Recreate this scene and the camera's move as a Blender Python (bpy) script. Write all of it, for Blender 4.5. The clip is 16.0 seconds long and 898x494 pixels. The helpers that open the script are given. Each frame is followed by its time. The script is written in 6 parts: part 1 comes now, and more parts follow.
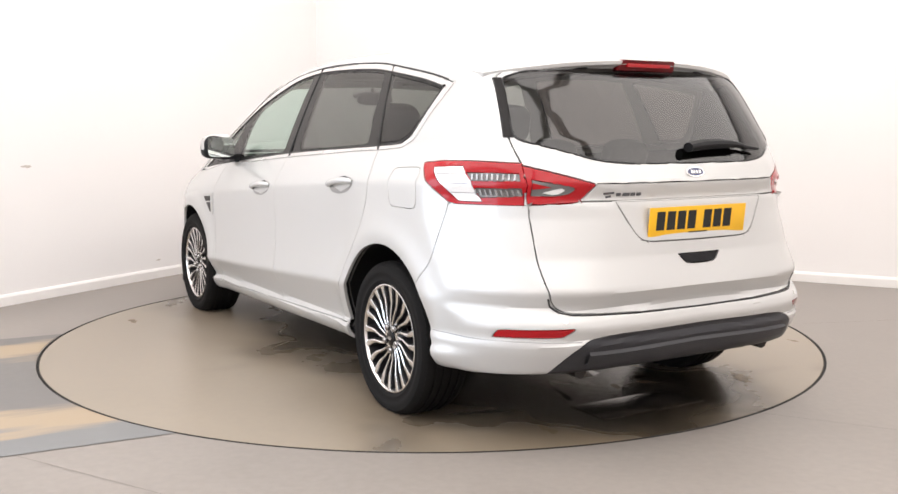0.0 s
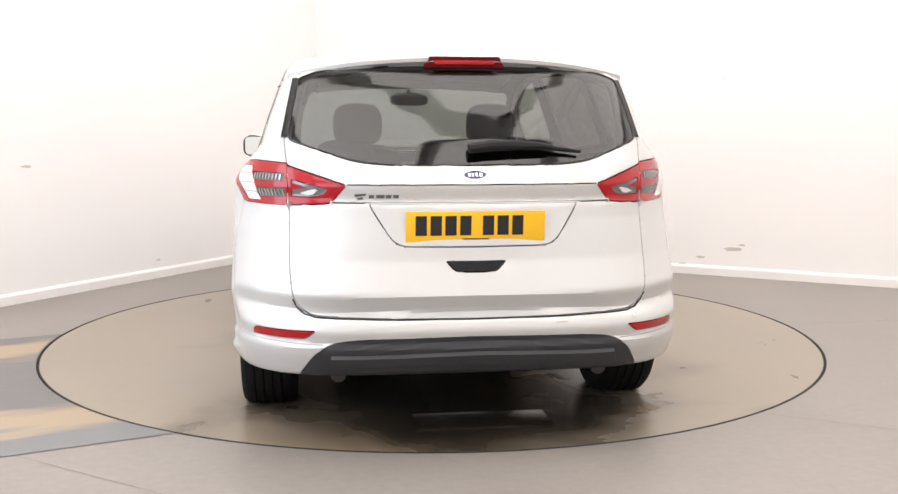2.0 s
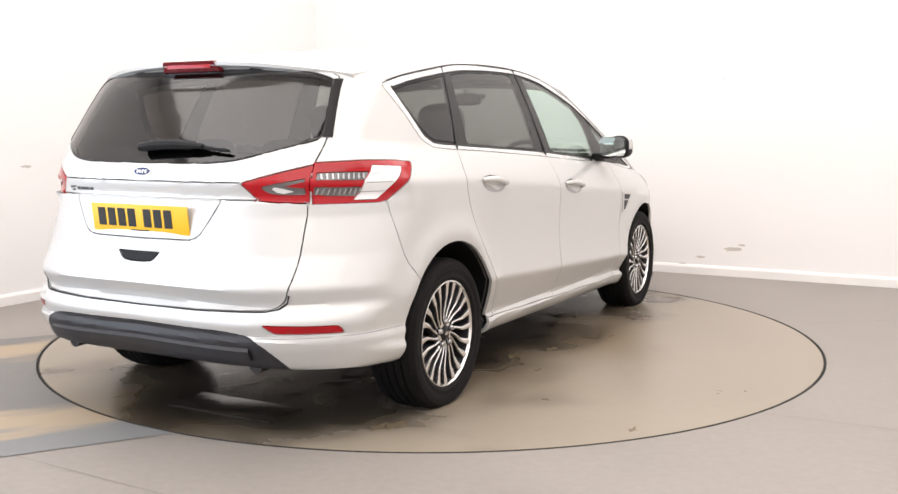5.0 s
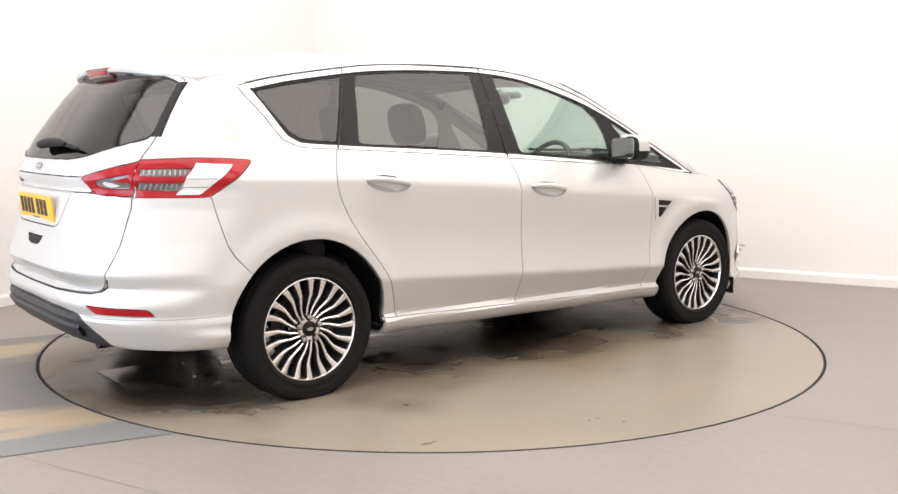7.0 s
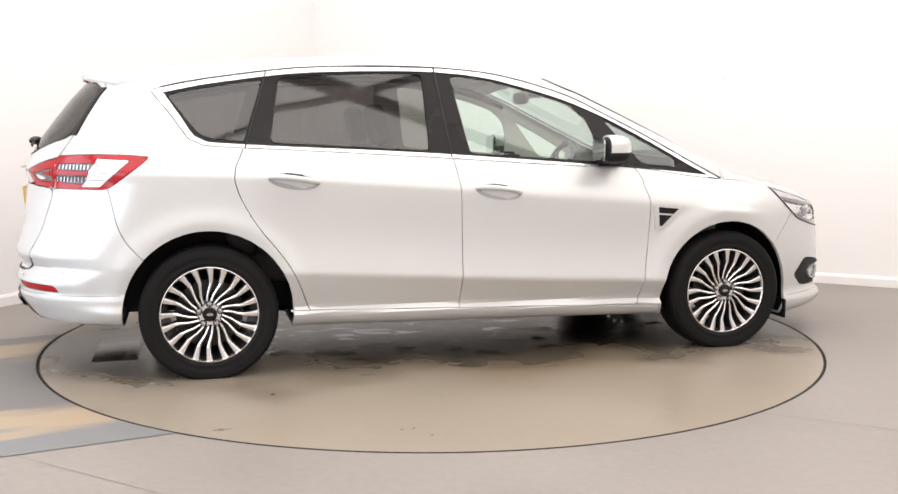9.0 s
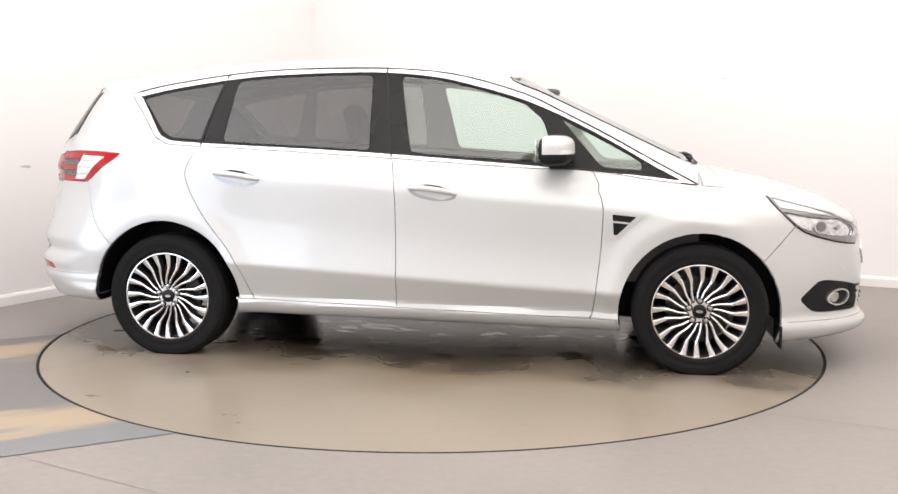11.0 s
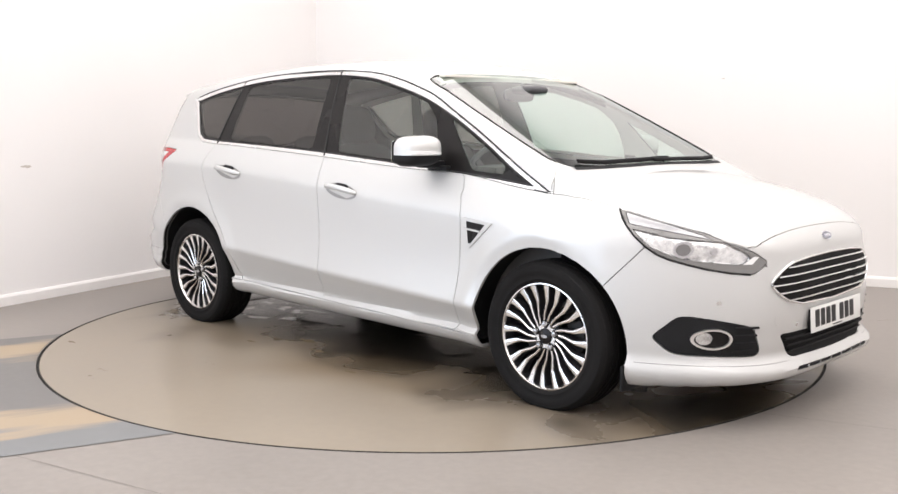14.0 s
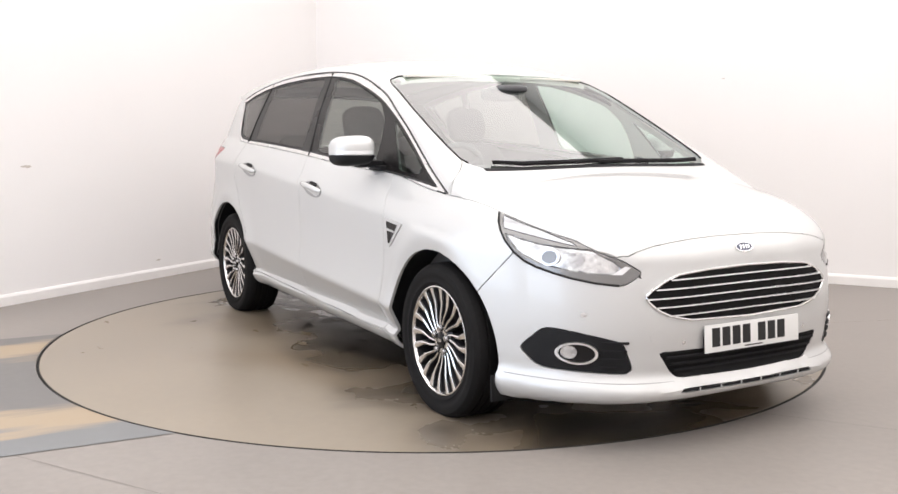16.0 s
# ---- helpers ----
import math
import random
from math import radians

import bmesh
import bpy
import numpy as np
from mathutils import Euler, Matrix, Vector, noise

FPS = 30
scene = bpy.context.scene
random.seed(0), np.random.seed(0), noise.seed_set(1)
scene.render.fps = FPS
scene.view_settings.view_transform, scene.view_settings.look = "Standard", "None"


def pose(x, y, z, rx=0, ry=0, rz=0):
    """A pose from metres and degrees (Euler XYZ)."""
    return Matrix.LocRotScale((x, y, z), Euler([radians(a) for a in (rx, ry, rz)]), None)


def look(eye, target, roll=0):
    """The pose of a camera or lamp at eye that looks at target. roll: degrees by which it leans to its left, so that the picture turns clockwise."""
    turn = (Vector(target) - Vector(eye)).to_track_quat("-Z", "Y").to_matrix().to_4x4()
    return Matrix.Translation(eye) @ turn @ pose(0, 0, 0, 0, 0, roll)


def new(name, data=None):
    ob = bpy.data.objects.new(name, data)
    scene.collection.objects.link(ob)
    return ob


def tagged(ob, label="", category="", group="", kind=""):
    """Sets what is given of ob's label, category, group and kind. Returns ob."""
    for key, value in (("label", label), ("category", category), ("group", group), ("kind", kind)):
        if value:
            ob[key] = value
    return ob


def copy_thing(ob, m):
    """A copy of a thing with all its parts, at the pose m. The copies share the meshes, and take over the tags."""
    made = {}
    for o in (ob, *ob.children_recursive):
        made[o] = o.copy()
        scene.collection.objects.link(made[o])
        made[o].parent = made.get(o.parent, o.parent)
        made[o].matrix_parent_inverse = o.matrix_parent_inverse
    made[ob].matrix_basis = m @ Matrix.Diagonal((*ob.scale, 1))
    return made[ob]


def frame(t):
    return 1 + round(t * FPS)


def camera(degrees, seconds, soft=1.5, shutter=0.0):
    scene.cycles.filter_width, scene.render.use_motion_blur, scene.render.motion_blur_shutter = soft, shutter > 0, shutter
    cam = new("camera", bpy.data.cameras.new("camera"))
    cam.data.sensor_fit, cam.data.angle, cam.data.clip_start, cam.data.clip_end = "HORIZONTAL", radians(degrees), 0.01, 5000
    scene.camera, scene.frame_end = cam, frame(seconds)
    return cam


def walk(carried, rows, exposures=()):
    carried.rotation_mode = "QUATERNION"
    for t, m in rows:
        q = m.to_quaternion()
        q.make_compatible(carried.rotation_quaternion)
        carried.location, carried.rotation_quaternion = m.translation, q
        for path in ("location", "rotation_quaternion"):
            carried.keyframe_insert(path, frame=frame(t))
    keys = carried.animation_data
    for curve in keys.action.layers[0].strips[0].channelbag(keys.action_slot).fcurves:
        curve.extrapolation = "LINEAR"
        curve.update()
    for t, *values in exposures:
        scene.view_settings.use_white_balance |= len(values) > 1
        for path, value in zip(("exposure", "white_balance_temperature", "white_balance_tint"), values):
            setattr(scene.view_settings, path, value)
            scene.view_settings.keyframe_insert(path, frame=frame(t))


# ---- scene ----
cam = camera(49.6, 16.0)
EYE = pose(0, -5.867, 1.241, 83.035, 0, -0.914)
walk(cam, [(0, EYE), (16, EYE)], [(0, 0.0, 6620, 10), (5, 0.03, 6620, 10), (9, 0.0, 6620, 10), (12, -0.03, 6540, 10), (16, -0.1, 6450, 10)])

# ---- light ----
world = bpy.data.worlds.new("world")
scene.world = world
world.use_nodes = True
world.node_tree.nodes["Background"].inputs[0].default_value = (0.78, 0.87, 1.0, 1)
world.node_tree.nodes["Background"].inputs[1].default_value = 1.6

ROOM = Matrix.Translation((-1.19, 4.23, 0)) @ Matrix.Rotation(math.atan2(-0.4821, 0.8761), 4, "Z")
CEIL = 4.2


def area_lamp(name, x, y, z, sx, sy, power, target=None, colour=(1, 0.948, 0.93)):
    d = bpy.data.lights.new(name, "AREA")
    d.shape, d.size, d.size_y, d.energy, d.color = "RECTANGLE", sx, sy, power, colour
    ob = new(name, d)
    ob.matrix_world = look((x, y, z), target or (x, y + 0.001, 0))
    return ob


LIGHTS = [(2.75, -2.75), (7.85, -2.75), (2.75, -8.0), (7.85, -8.0)]
PANEL = 4.9
for lx, ly in LIGHTS:
    c = ROOM @ Vector((lx, ly, CEIL - 0.10))
    area_lamp("ceiling_lamp", c.x, c.y, c.z, PANEL, PANEL, 172).rotation_euler.rotate_axis("Z", math.atan2(-0.4821, 0.8761))

# daylight comes in by two glazed doorways behind the camera: along the west wall (its y from, to) and the south wall (its x from, to)
DOOR_WEST, DOOR_SOUTH, DOOR_H = (-10.3, -6.5), (0.5, 3.1), 3.0
for centre, width, inward in (((0.03, sum(DOOR_WEST) / 2), DOOR_WEST[1] - DOOR_WEST[0], (1, 0)), ((sum(DOOR_SOUTH) / 2, -10.77), DOOR_SOUTH[1] - DOOR_SOUTH[0], (0, 1))):
    c = ROOM @ Vector((*centre, DOOR_H / 2))
    q = ROOM @ Vector((centre[0] + inward[0], centre[1] + inward[1], DOOR_H / 2))
    area_lamp("doorway_daylight", c.x, c.y, c.z, width - 0.2, DOOR_H - 0.2, 8 * width * DOOR_H, q, (0.74, 0.84, 1.0))


# ---- materials ----
def material(name, colour, rough=0.5, metal=0.0, coat=0.0, ior=1.45, vary=0.06, grain=0.0, scale=60.0, bump=0.0, spread=3.0, tint=None, emit=0.0, transmit=0.0, spec=0.5):
    """Principled material with slow and fine variation of colour and roughness, and fine relief."""
    m = bpy.data.materials.new(name)
    m.use_nodes = True
    t = m.node_tree
    n, l = t.nodes, t.links
    b = n["Principled BSDF"]
    for key, val in (("Metallic", metal), ("Roughness", rough), ("Coat Weight", coat), ("IOR", ior), ("Transmission Weight", transmit), ("Specular IOR Level", spec)):
        b.inputs[key].default_value = val
    b.inputs["Coat Roughness"].default_value = 0.03
    b.inputs["Base Color"].default_value = (*colour, 1)
    if emit:
        b.inputs["Emission Color"].default_value = (*colour, 1)
        b.inputs["Emission Strength"].default_value = emit
    if vary or bump:
        co = n.new("ShaderNodeTexCoord")
        a = n.new("ShaderNodeTexNoise")
        a.inputs["Scale"].default_value, a.inputs["Detail"].default_value = spread, 6
        f = n.new("ShaderNodeTexNoise")
        f.inputs["Scale"].default_value, f.inputs["Detail"].default_value = scale, 4
        l.new(co.outputs["Object"], a.inputs["Vector"])
        l.new(co.outputs["Object"], f.inputs["Vector"])
        mix = n.new("ShaderNodeMath")
        mix.operation = "MULTIPLY_ADD"
        mix.inputs[1].default_value = grain
        l.new(f.outputs["Fac"], mix.inputs[0])
        l.new(a.outputs["Fac"], mix.inputs[2])
        ramp = n.new("ShaderNodeMapRange")
        ramp.inputs["From Min"].default_value, ramp.inputs["From Max"].default_value = 0.3 + grain * 0.3, 0.7 + grain * 0.7
        l.new(mix.outputs[0], ramp.inputs["Value"])
        c = n.new("ShaderNodeMix")
        c.data_type = "RGBA"
        lo = tint or tuple(v * (1 - vary) for v in colour)
        c.inputs["A"].default_value = (*lo, 1)
        c.inputs["B"].default_value = (*(min(1, v * (1 + vary * 0.5)) for v in colour), 1)
        l.new(ramp.outputs[0], c.inputs["Factor"])
        l.new(c.outputs["Result"], b.inputs["Base Color"])
        r = n.new("ShaderNodeMapRange")
        r.inputs["To Min"].default_value, r.inputs["To Max"].default_value = max(0, rough * 0.9), min(1, rough * 1.12 + 0.005)
        l.new(ramp.outputs[0], r.inputs["Value"])
        l.new(r.outputs[0], b.inputs["Roughness"])
        if bump:
            bp = n.new("ShaderNodeBump")
            bp.inputs["Strength"].default_value, bp.inputs["Distance"].default_value = 0.4, bump
            l.new(f.outputs["Fac"], bp.inputs["Height"])
            l.new(bp.outputs[0], b.inputs["Normal"])
    return m


def glass(name, colour, rough=0.0, base=0.085):
    """Thin tinted pane: a see-through layer that reflects by its angle."""
    m = bpy.data.materials.new(name)
    m.use_nodes = True
    n, l = m.node_tree.nodes, m.node_tree.links
    n.remove(n["Principled BSDF"])
    clear = n.new("ShaderNodeBsdfTransparent")
    clear.inputs[0].default_value = (*colour, 1)
    shine = n.new("ShaderNodeBsdfGlossy")
    shine.inputs["Roughness"].default_value = rough
    face = n.new("ShaderNodeLayerWeight")
    face.inputs["Blend"].default_value = 0.5
    power = n.new("ShaderNodeMath")
    power.operation = "POWER"
    power.inputs[1].default_value = 5
    l.new(face.outputs["Facing"], power.inputs[0])
    gain = n.new("ShaderNodeMath")
    gain.operation = "MULTIPLY_ADD"
    gain.inputs[1].default_value, gain.inputs[2].default_value = 0.88, base
    l.new(power.outputs[0], gain.inputs[0])
    mix = n.new("ShaderNodeMixShader")
    l.new(gain.outputs[0], mix.inputs[0])
    l.new(clear.outputs[0], mix.inputs[1])
    l.new(shine.outputs[0], mix.inputs[2])
    l.new(mix.outputs[0], n["Material Output"].inputs["Surface"])
    return m


M = {}
M["paint"] = material("silver_paint", (0.57, 0.57, 0.56), 0.46, 0.38, 0.8, vary=0.012, grain=1.0, scale=900, spread=2)
M["black"] = material("black_plastic", (0.012, 0.012, 0.013), 0.55, spec=0.22, vary=0.2, grain=0.6, scale=300, bump=0.0006)
M["gloss"] = material("gloss_black_trim", (0.010, 0.009, 0.009), 0.25, coat=0.0, spec=0.26, vary=0.1)
M["chrome"] = material("bright_trim", (0.86, 0.86, 0.86), 0.26, 1.0, vary=0.03)
M["rubber"] = material("tyre_rubber", (0.011, 0.0105, 0.0105), 0.7, spec=0.14, vary=0.3, grain=0.7, scale=120, bump=0.0008)
M["alloy"] = material("machined_alloy", (0.83, 0.82, 0.81), 0.22, 1.0, vary=0.05, scale=200)
M["dark_alloy"] = material("dark_wheel_paint", (0.03, 0.03, 0.033), 0.35, 0.3, vary=0.2)
M["red"] = material("red_lens", (0.36, 0.002, 0.007), 0.12, coat=0.35, spec=0.35, vary=0.05)
M["clear_lens"] = material("pale_lens", (0.8, 0.8, 0.8), 0.15, 0.3, coat=1.0, vary=0.04)
M["lamp_grey"] = material("lamp_reflector", (0.45, 0.45, 0.46), 0.2, 0.9, coat=1.0, vary=0.1)
M["privacy"] = glass("privacy_glass", (0.235, 0.22, 0.21), 0.05, 0.085)
M["green_glass"] = glass("green_tinted_glass", (0.78, 0.90, 0.84), 0.03, 0.11)
M["screen_glass"] = glass("windscreen_glass", (0.76, 0.90, 0.84), 0.03, 0.23)
M["lens_glass"] = glass("lamp_cover_glass", (0.96, 0.96, 0.96))
M["trim"] = material("dark_cabin_trim", (0.10, 0.097, 0.095), 0.75, vary=0.2, scale=150, grain=0.4)
M["fabric"] = material("charcoal_seat_cloth", (0.075, 0.072, 0.070), 0.9, vary=0.25, grain=0.6, scale=400, bump=0.001)
M["headlining"] = material("pale_headlining", (0.74, 0.71, 0.65), 0.9, vary=0.05, scale=300)
M["wall"] = material("white_wall_paint", (0.84, 0.822, 0.812), 0.75, vary=0.02, spread=0.8, scale=90, grain=0.3, bump=0.001)
M["skirting"] = material("white_skirting_paint", (0.82, 0.80, 0.78), 0.45, vary=0.04, scale=40)
M["ceiling"] = material("white_ceiling", (0.85, 0.84, 0.82), 0.8, vary=0.02)
M["amber"] = material("amber_lens", (0.8, 0.28, 0.1), 0.2, coat=1.0, vary=0.05)
M["yellow"] = material("yellow_plate", (0.85, 0.47, 0.02), 0.35, vary=0.04)
M["white_plate"] = material("white_plate", (0.75, 0.75, 0.73), 0.35, vary=0.04)
M["ink"] = material("plate_ink", (0.012, 0.012, 0.012), 0.5, vary=0.1)
M["badge_blue"] = material("dark_blue_enamel", (0.01, 0.02, 0.09), 0.15, coat=1.0, vary=0.1)
M["red_badge"] = material("red_enamel", (0.55, 0.02, 0.02), 0.2, vary=0.1)
M["steel"] = material("exhaust_steel", (0.06, 0.057, 0.055), 0.45, 1.0, vary=0.2)
M["screen_grey"] = material("grey_plastic", (0.09, 0.09, 0.095), 0.6, vary=0.2)
M["lamp_face"] = material("lamp_diffuser", (0.8, 0.8, 0.78), 0.6, vary=0.02)


# ---- mesh helpers ----
def part(name, bm, mat, parent=None, label="", smooth=35.0):
    """Links a bmesh as one mesh object under its parent."""
    me = bpy.data.meshes.new(name)
    bm.normal_update()
    bm.to_mesh(me)
    bm.free()
    for mm in mat if isinstance(mat, (list, tuple)) else (mat,):
        me.materials.append(mm)
    if smooth:
        me.shade_smooth()
        me.set_sharp_from_angle(angle=radians(smooth))
    ob = new(name, me)
    ob.parent = parent
    if mat in (M["green_glass"], M["screen_glass"], M["lens_glass"]):
        ob.visible_shadow = False
    return tagged(ob, label)


def box(bm, cx, cy, cz, sx, sy, sz, m=None, bevel=0.0):
    """Adds a box, bevelled if asked, and returns its vertices."""
    r = bmesh.ops.create_cube(bm, size=1, matrix=Matrix.LocRotScale((cx, cy, cz), None, (sx, sy, sz)))
    vs = r["verts"]
    if bevel:
        es = list({e for v in vs for e in v.link_edges})
        out = bmesh.ops.bevel(bm, geom=es, offset=bevel, segments=2, affect="EDGES", profile=0.6)
        vs = list({v for f in out["faces"] for v in f.verts} | {v for v in vs if v.is_valid})
    if m is not None:
        bmesh.ops.transform(bm, matrix=m, verts=vs)
    return vs


def lathe(bm, profile, segs, m=None, cap=False):
    """Turns (radius, height) pairs about the local z axis."""
    rings = []
    for r, h in profile:
        rings.append([bm.verts.new((r * math.cos(2 * math.pi * i / segs), r * math.sin(2 * math.pi * i / segs), h)) for i in range(segs)])
    for a, b in zip(rings, rings[1:]):
        for i in range(segs):
            bm.faces.new((a[i], a[(i + 1) % segs], b[(i + 1) % segs], b[i]))
    if cap:
        bm.faces.new(rings[-1])
        bm.faces.new(rings[0][::-1])
    vs = [v for g in rings for v in g]
    if m is not None:
        bmesh.ops.transform(bm, matrix=m, verts=vs)
    return vs


def prism(bm, pts, depth, m=None, taper=1.0):
    """A flat outline in local xy given a thickness along local z."""
    n = len(pts)
    cx, cy = sum(p[0] for p in pts) / n, sum(p[1] for p in pts) / n
    a = [bm.verts.new((x, y, 0)) for x, y in pts]
    b = [bm.verts.new((cx + (x - cx) * taper, cy + (y - cy) * taper, depth)) for x, y in pts]
    bm.faces.new(a[::-1])
    bm.faces.new(b)
    for i in range(n):
        bm.faces.new((a[i], a[(i + 1) % n], b[(i + 1) % n], b[i]))
    if m is not None:
        bmesh.ops.transform(bm, matrix=m, verts=a + b)
    return a + b


def tube(bm, pts, radius, segs=8, flat=1.0):
    """A round bar along points."""
    pts = [Vector(p) for p in pts]
    rings = []
    for i, p in enumerate(pts):
        d = (pts[min(i + 1, len(pts) - 1)] - pts[max(i - 1, 0)]).normalized()
        side = d.cross(Vector((0, 0, 1)))
        side = side.normalized() if side.length > 0.01 else Vector((1, 0, 0))
        up = side.cross(d)
        rr = radius[i] if isinstance(radius, (list, tuple)) else radius
        rings.append([bm.verts.new(p + side * rr * math.cos(2 * math.pi * k / segs) + up * rr * flat * math.sin(2 * math.pi * k / segs)) for k in range(segs)])
    for a, b in zip(rings, rings[1:]):
        for k in range(segs):
            bm.faces.new((a[k], a[(k + 1) % segs], b[(k + 1) % segs], b[k]))
    bm.faces.new(rings[-1])
    bm.faces.new(rings[0][::-1])


def smooth_line(pts, step=0.03, closed=False):
    """Catmull-Rom curve through points."""
    v = [Vector(p) for p in pts]
    n = len(v)
    out = []
    for i in range(n if closed else n - 1):
        p0, p1, p2, p3 = (v[(i + k - 1) % n] if closed else v[min(max(i + k - 1, 0), n - 1)] for k in range(4))
        k = max(1, int((p2 - p1).length / step))
        for j in range(k):
            t = j / k
            out.append(0.5 * (2 * p1 + (p2 - p0) * t + (2 * p0 - 5 * p1 + 4 * p2 - p3) * t * t + (3 * p1 - p0 - 3 * p2 + p3) * t ** 3))
    if not closed:
        out.append(v[-1])
    return out


def rounded(pts, r, segs=3):
    """Outline with its corners rounded off, r metres back from each corner."""
    v = [Vector(p) for p in pts]
    out = []
    for i, p in enumerate(v):
        a, b = v[i - 1], v[(i + 1) % len(v)]
        q = r[i] if isinstance(r, (list, tuple)) else r
        ra, rb = min(q, (a - p).length * 0.48), min(q, (b - p).length * 0.48)
        s, e = p + (a - p).normalized() * ra, p + (b - p).normalized() * rb
        if q <= 0:
            out.append(p)
            continue
        for k in range(segs + 1):
            t = k / segs
            out.append(s * (1 - t) ** 2 + p * 2 * t * (1 - t) + e * t * t)
    return out


# ---- room ----
RIM = 2.24
GAP = 0.014


def floor_material():
    m = material("worn_grey_floor", (0.275, 0.249, 0.227), 0.40, spec=0.16, vary=0.16, grain=0.7, scale=25, spread=0.9, bump=0.0006)
    return m


M["floor"] = floor_material()


def stain_and_shade(m, dirt_shade, wet_shade, rx, ry, cx):
    """Adds brown dirt and dark wet patches, blotchy and stretched, over a material; they also paint in the car's shade.
    """
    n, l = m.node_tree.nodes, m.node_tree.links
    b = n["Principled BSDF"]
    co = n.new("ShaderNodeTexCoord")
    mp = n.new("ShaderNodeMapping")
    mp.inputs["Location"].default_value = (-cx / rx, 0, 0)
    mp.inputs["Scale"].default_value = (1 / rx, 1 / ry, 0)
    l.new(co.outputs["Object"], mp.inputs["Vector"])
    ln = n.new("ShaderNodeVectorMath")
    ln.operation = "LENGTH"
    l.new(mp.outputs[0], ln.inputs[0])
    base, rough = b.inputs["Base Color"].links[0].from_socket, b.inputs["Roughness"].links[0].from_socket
    # both tones run along the car's length and deepen the shade beneath it
    for k, (colour, gloss, scale, lo, hi, reach) in enumerate(((dirt_shade, 0.36, 0.7, 0.50, 1.08, 1.0), (wet_shade, 0.22, 1.3, 0.48, 0.84, 0.86))):
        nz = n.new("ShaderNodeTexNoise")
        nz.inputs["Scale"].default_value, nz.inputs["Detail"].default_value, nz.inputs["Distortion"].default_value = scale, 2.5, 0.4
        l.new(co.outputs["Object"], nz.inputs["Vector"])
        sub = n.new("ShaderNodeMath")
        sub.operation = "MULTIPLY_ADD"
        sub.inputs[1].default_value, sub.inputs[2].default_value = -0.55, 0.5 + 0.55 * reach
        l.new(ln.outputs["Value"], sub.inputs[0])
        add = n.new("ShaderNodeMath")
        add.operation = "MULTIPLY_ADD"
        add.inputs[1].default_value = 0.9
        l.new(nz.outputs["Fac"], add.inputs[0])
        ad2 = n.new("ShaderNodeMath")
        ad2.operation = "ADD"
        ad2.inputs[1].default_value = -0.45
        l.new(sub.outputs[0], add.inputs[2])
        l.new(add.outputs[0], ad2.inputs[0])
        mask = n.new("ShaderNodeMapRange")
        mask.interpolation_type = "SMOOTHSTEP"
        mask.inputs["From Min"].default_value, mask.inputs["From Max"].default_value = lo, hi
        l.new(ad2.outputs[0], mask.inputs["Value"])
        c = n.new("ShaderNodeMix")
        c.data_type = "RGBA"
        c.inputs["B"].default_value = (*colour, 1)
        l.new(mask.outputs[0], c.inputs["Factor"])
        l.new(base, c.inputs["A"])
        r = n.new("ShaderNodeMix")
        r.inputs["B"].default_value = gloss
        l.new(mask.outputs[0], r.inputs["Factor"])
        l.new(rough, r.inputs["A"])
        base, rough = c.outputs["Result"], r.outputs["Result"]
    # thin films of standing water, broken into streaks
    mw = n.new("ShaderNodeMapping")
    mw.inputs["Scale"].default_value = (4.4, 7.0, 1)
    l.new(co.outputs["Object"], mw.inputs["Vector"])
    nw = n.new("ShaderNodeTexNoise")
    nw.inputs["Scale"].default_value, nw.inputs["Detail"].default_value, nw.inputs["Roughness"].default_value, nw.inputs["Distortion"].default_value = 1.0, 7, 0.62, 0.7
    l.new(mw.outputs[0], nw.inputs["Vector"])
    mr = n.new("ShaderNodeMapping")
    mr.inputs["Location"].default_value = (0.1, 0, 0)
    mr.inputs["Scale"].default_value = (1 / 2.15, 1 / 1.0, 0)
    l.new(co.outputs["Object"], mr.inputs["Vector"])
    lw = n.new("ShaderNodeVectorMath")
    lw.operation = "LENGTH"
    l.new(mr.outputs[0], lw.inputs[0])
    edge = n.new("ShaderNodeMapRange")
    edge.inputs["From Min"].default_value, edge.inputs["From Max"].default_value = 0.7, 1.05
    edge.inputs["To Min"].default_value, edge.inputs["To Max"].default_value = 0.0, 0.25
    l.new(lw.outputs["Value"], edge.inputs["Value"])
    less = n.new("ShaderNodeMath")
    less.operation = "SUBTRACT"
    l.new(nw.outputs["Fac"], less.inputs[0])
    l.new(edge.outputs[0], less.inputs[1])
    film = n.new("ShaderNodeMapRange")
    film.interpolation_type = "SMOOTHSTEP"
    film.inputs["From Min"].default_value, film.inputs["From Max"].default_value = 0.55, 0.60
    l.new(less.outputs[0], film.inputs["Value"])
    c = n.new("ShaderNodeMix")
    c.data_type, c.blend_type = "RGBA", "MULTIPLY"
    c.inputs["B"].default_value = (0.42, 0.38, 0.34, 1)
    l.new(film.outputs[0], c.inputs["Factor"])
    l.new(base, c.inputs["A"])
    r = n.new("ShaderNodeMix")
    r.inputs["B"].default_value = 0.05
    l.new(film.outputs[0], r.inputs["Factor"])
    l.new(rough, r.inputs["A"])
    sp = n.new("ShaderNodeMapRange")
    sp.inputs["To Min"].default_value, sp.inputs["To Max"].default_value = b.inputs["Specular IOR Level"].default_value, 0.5
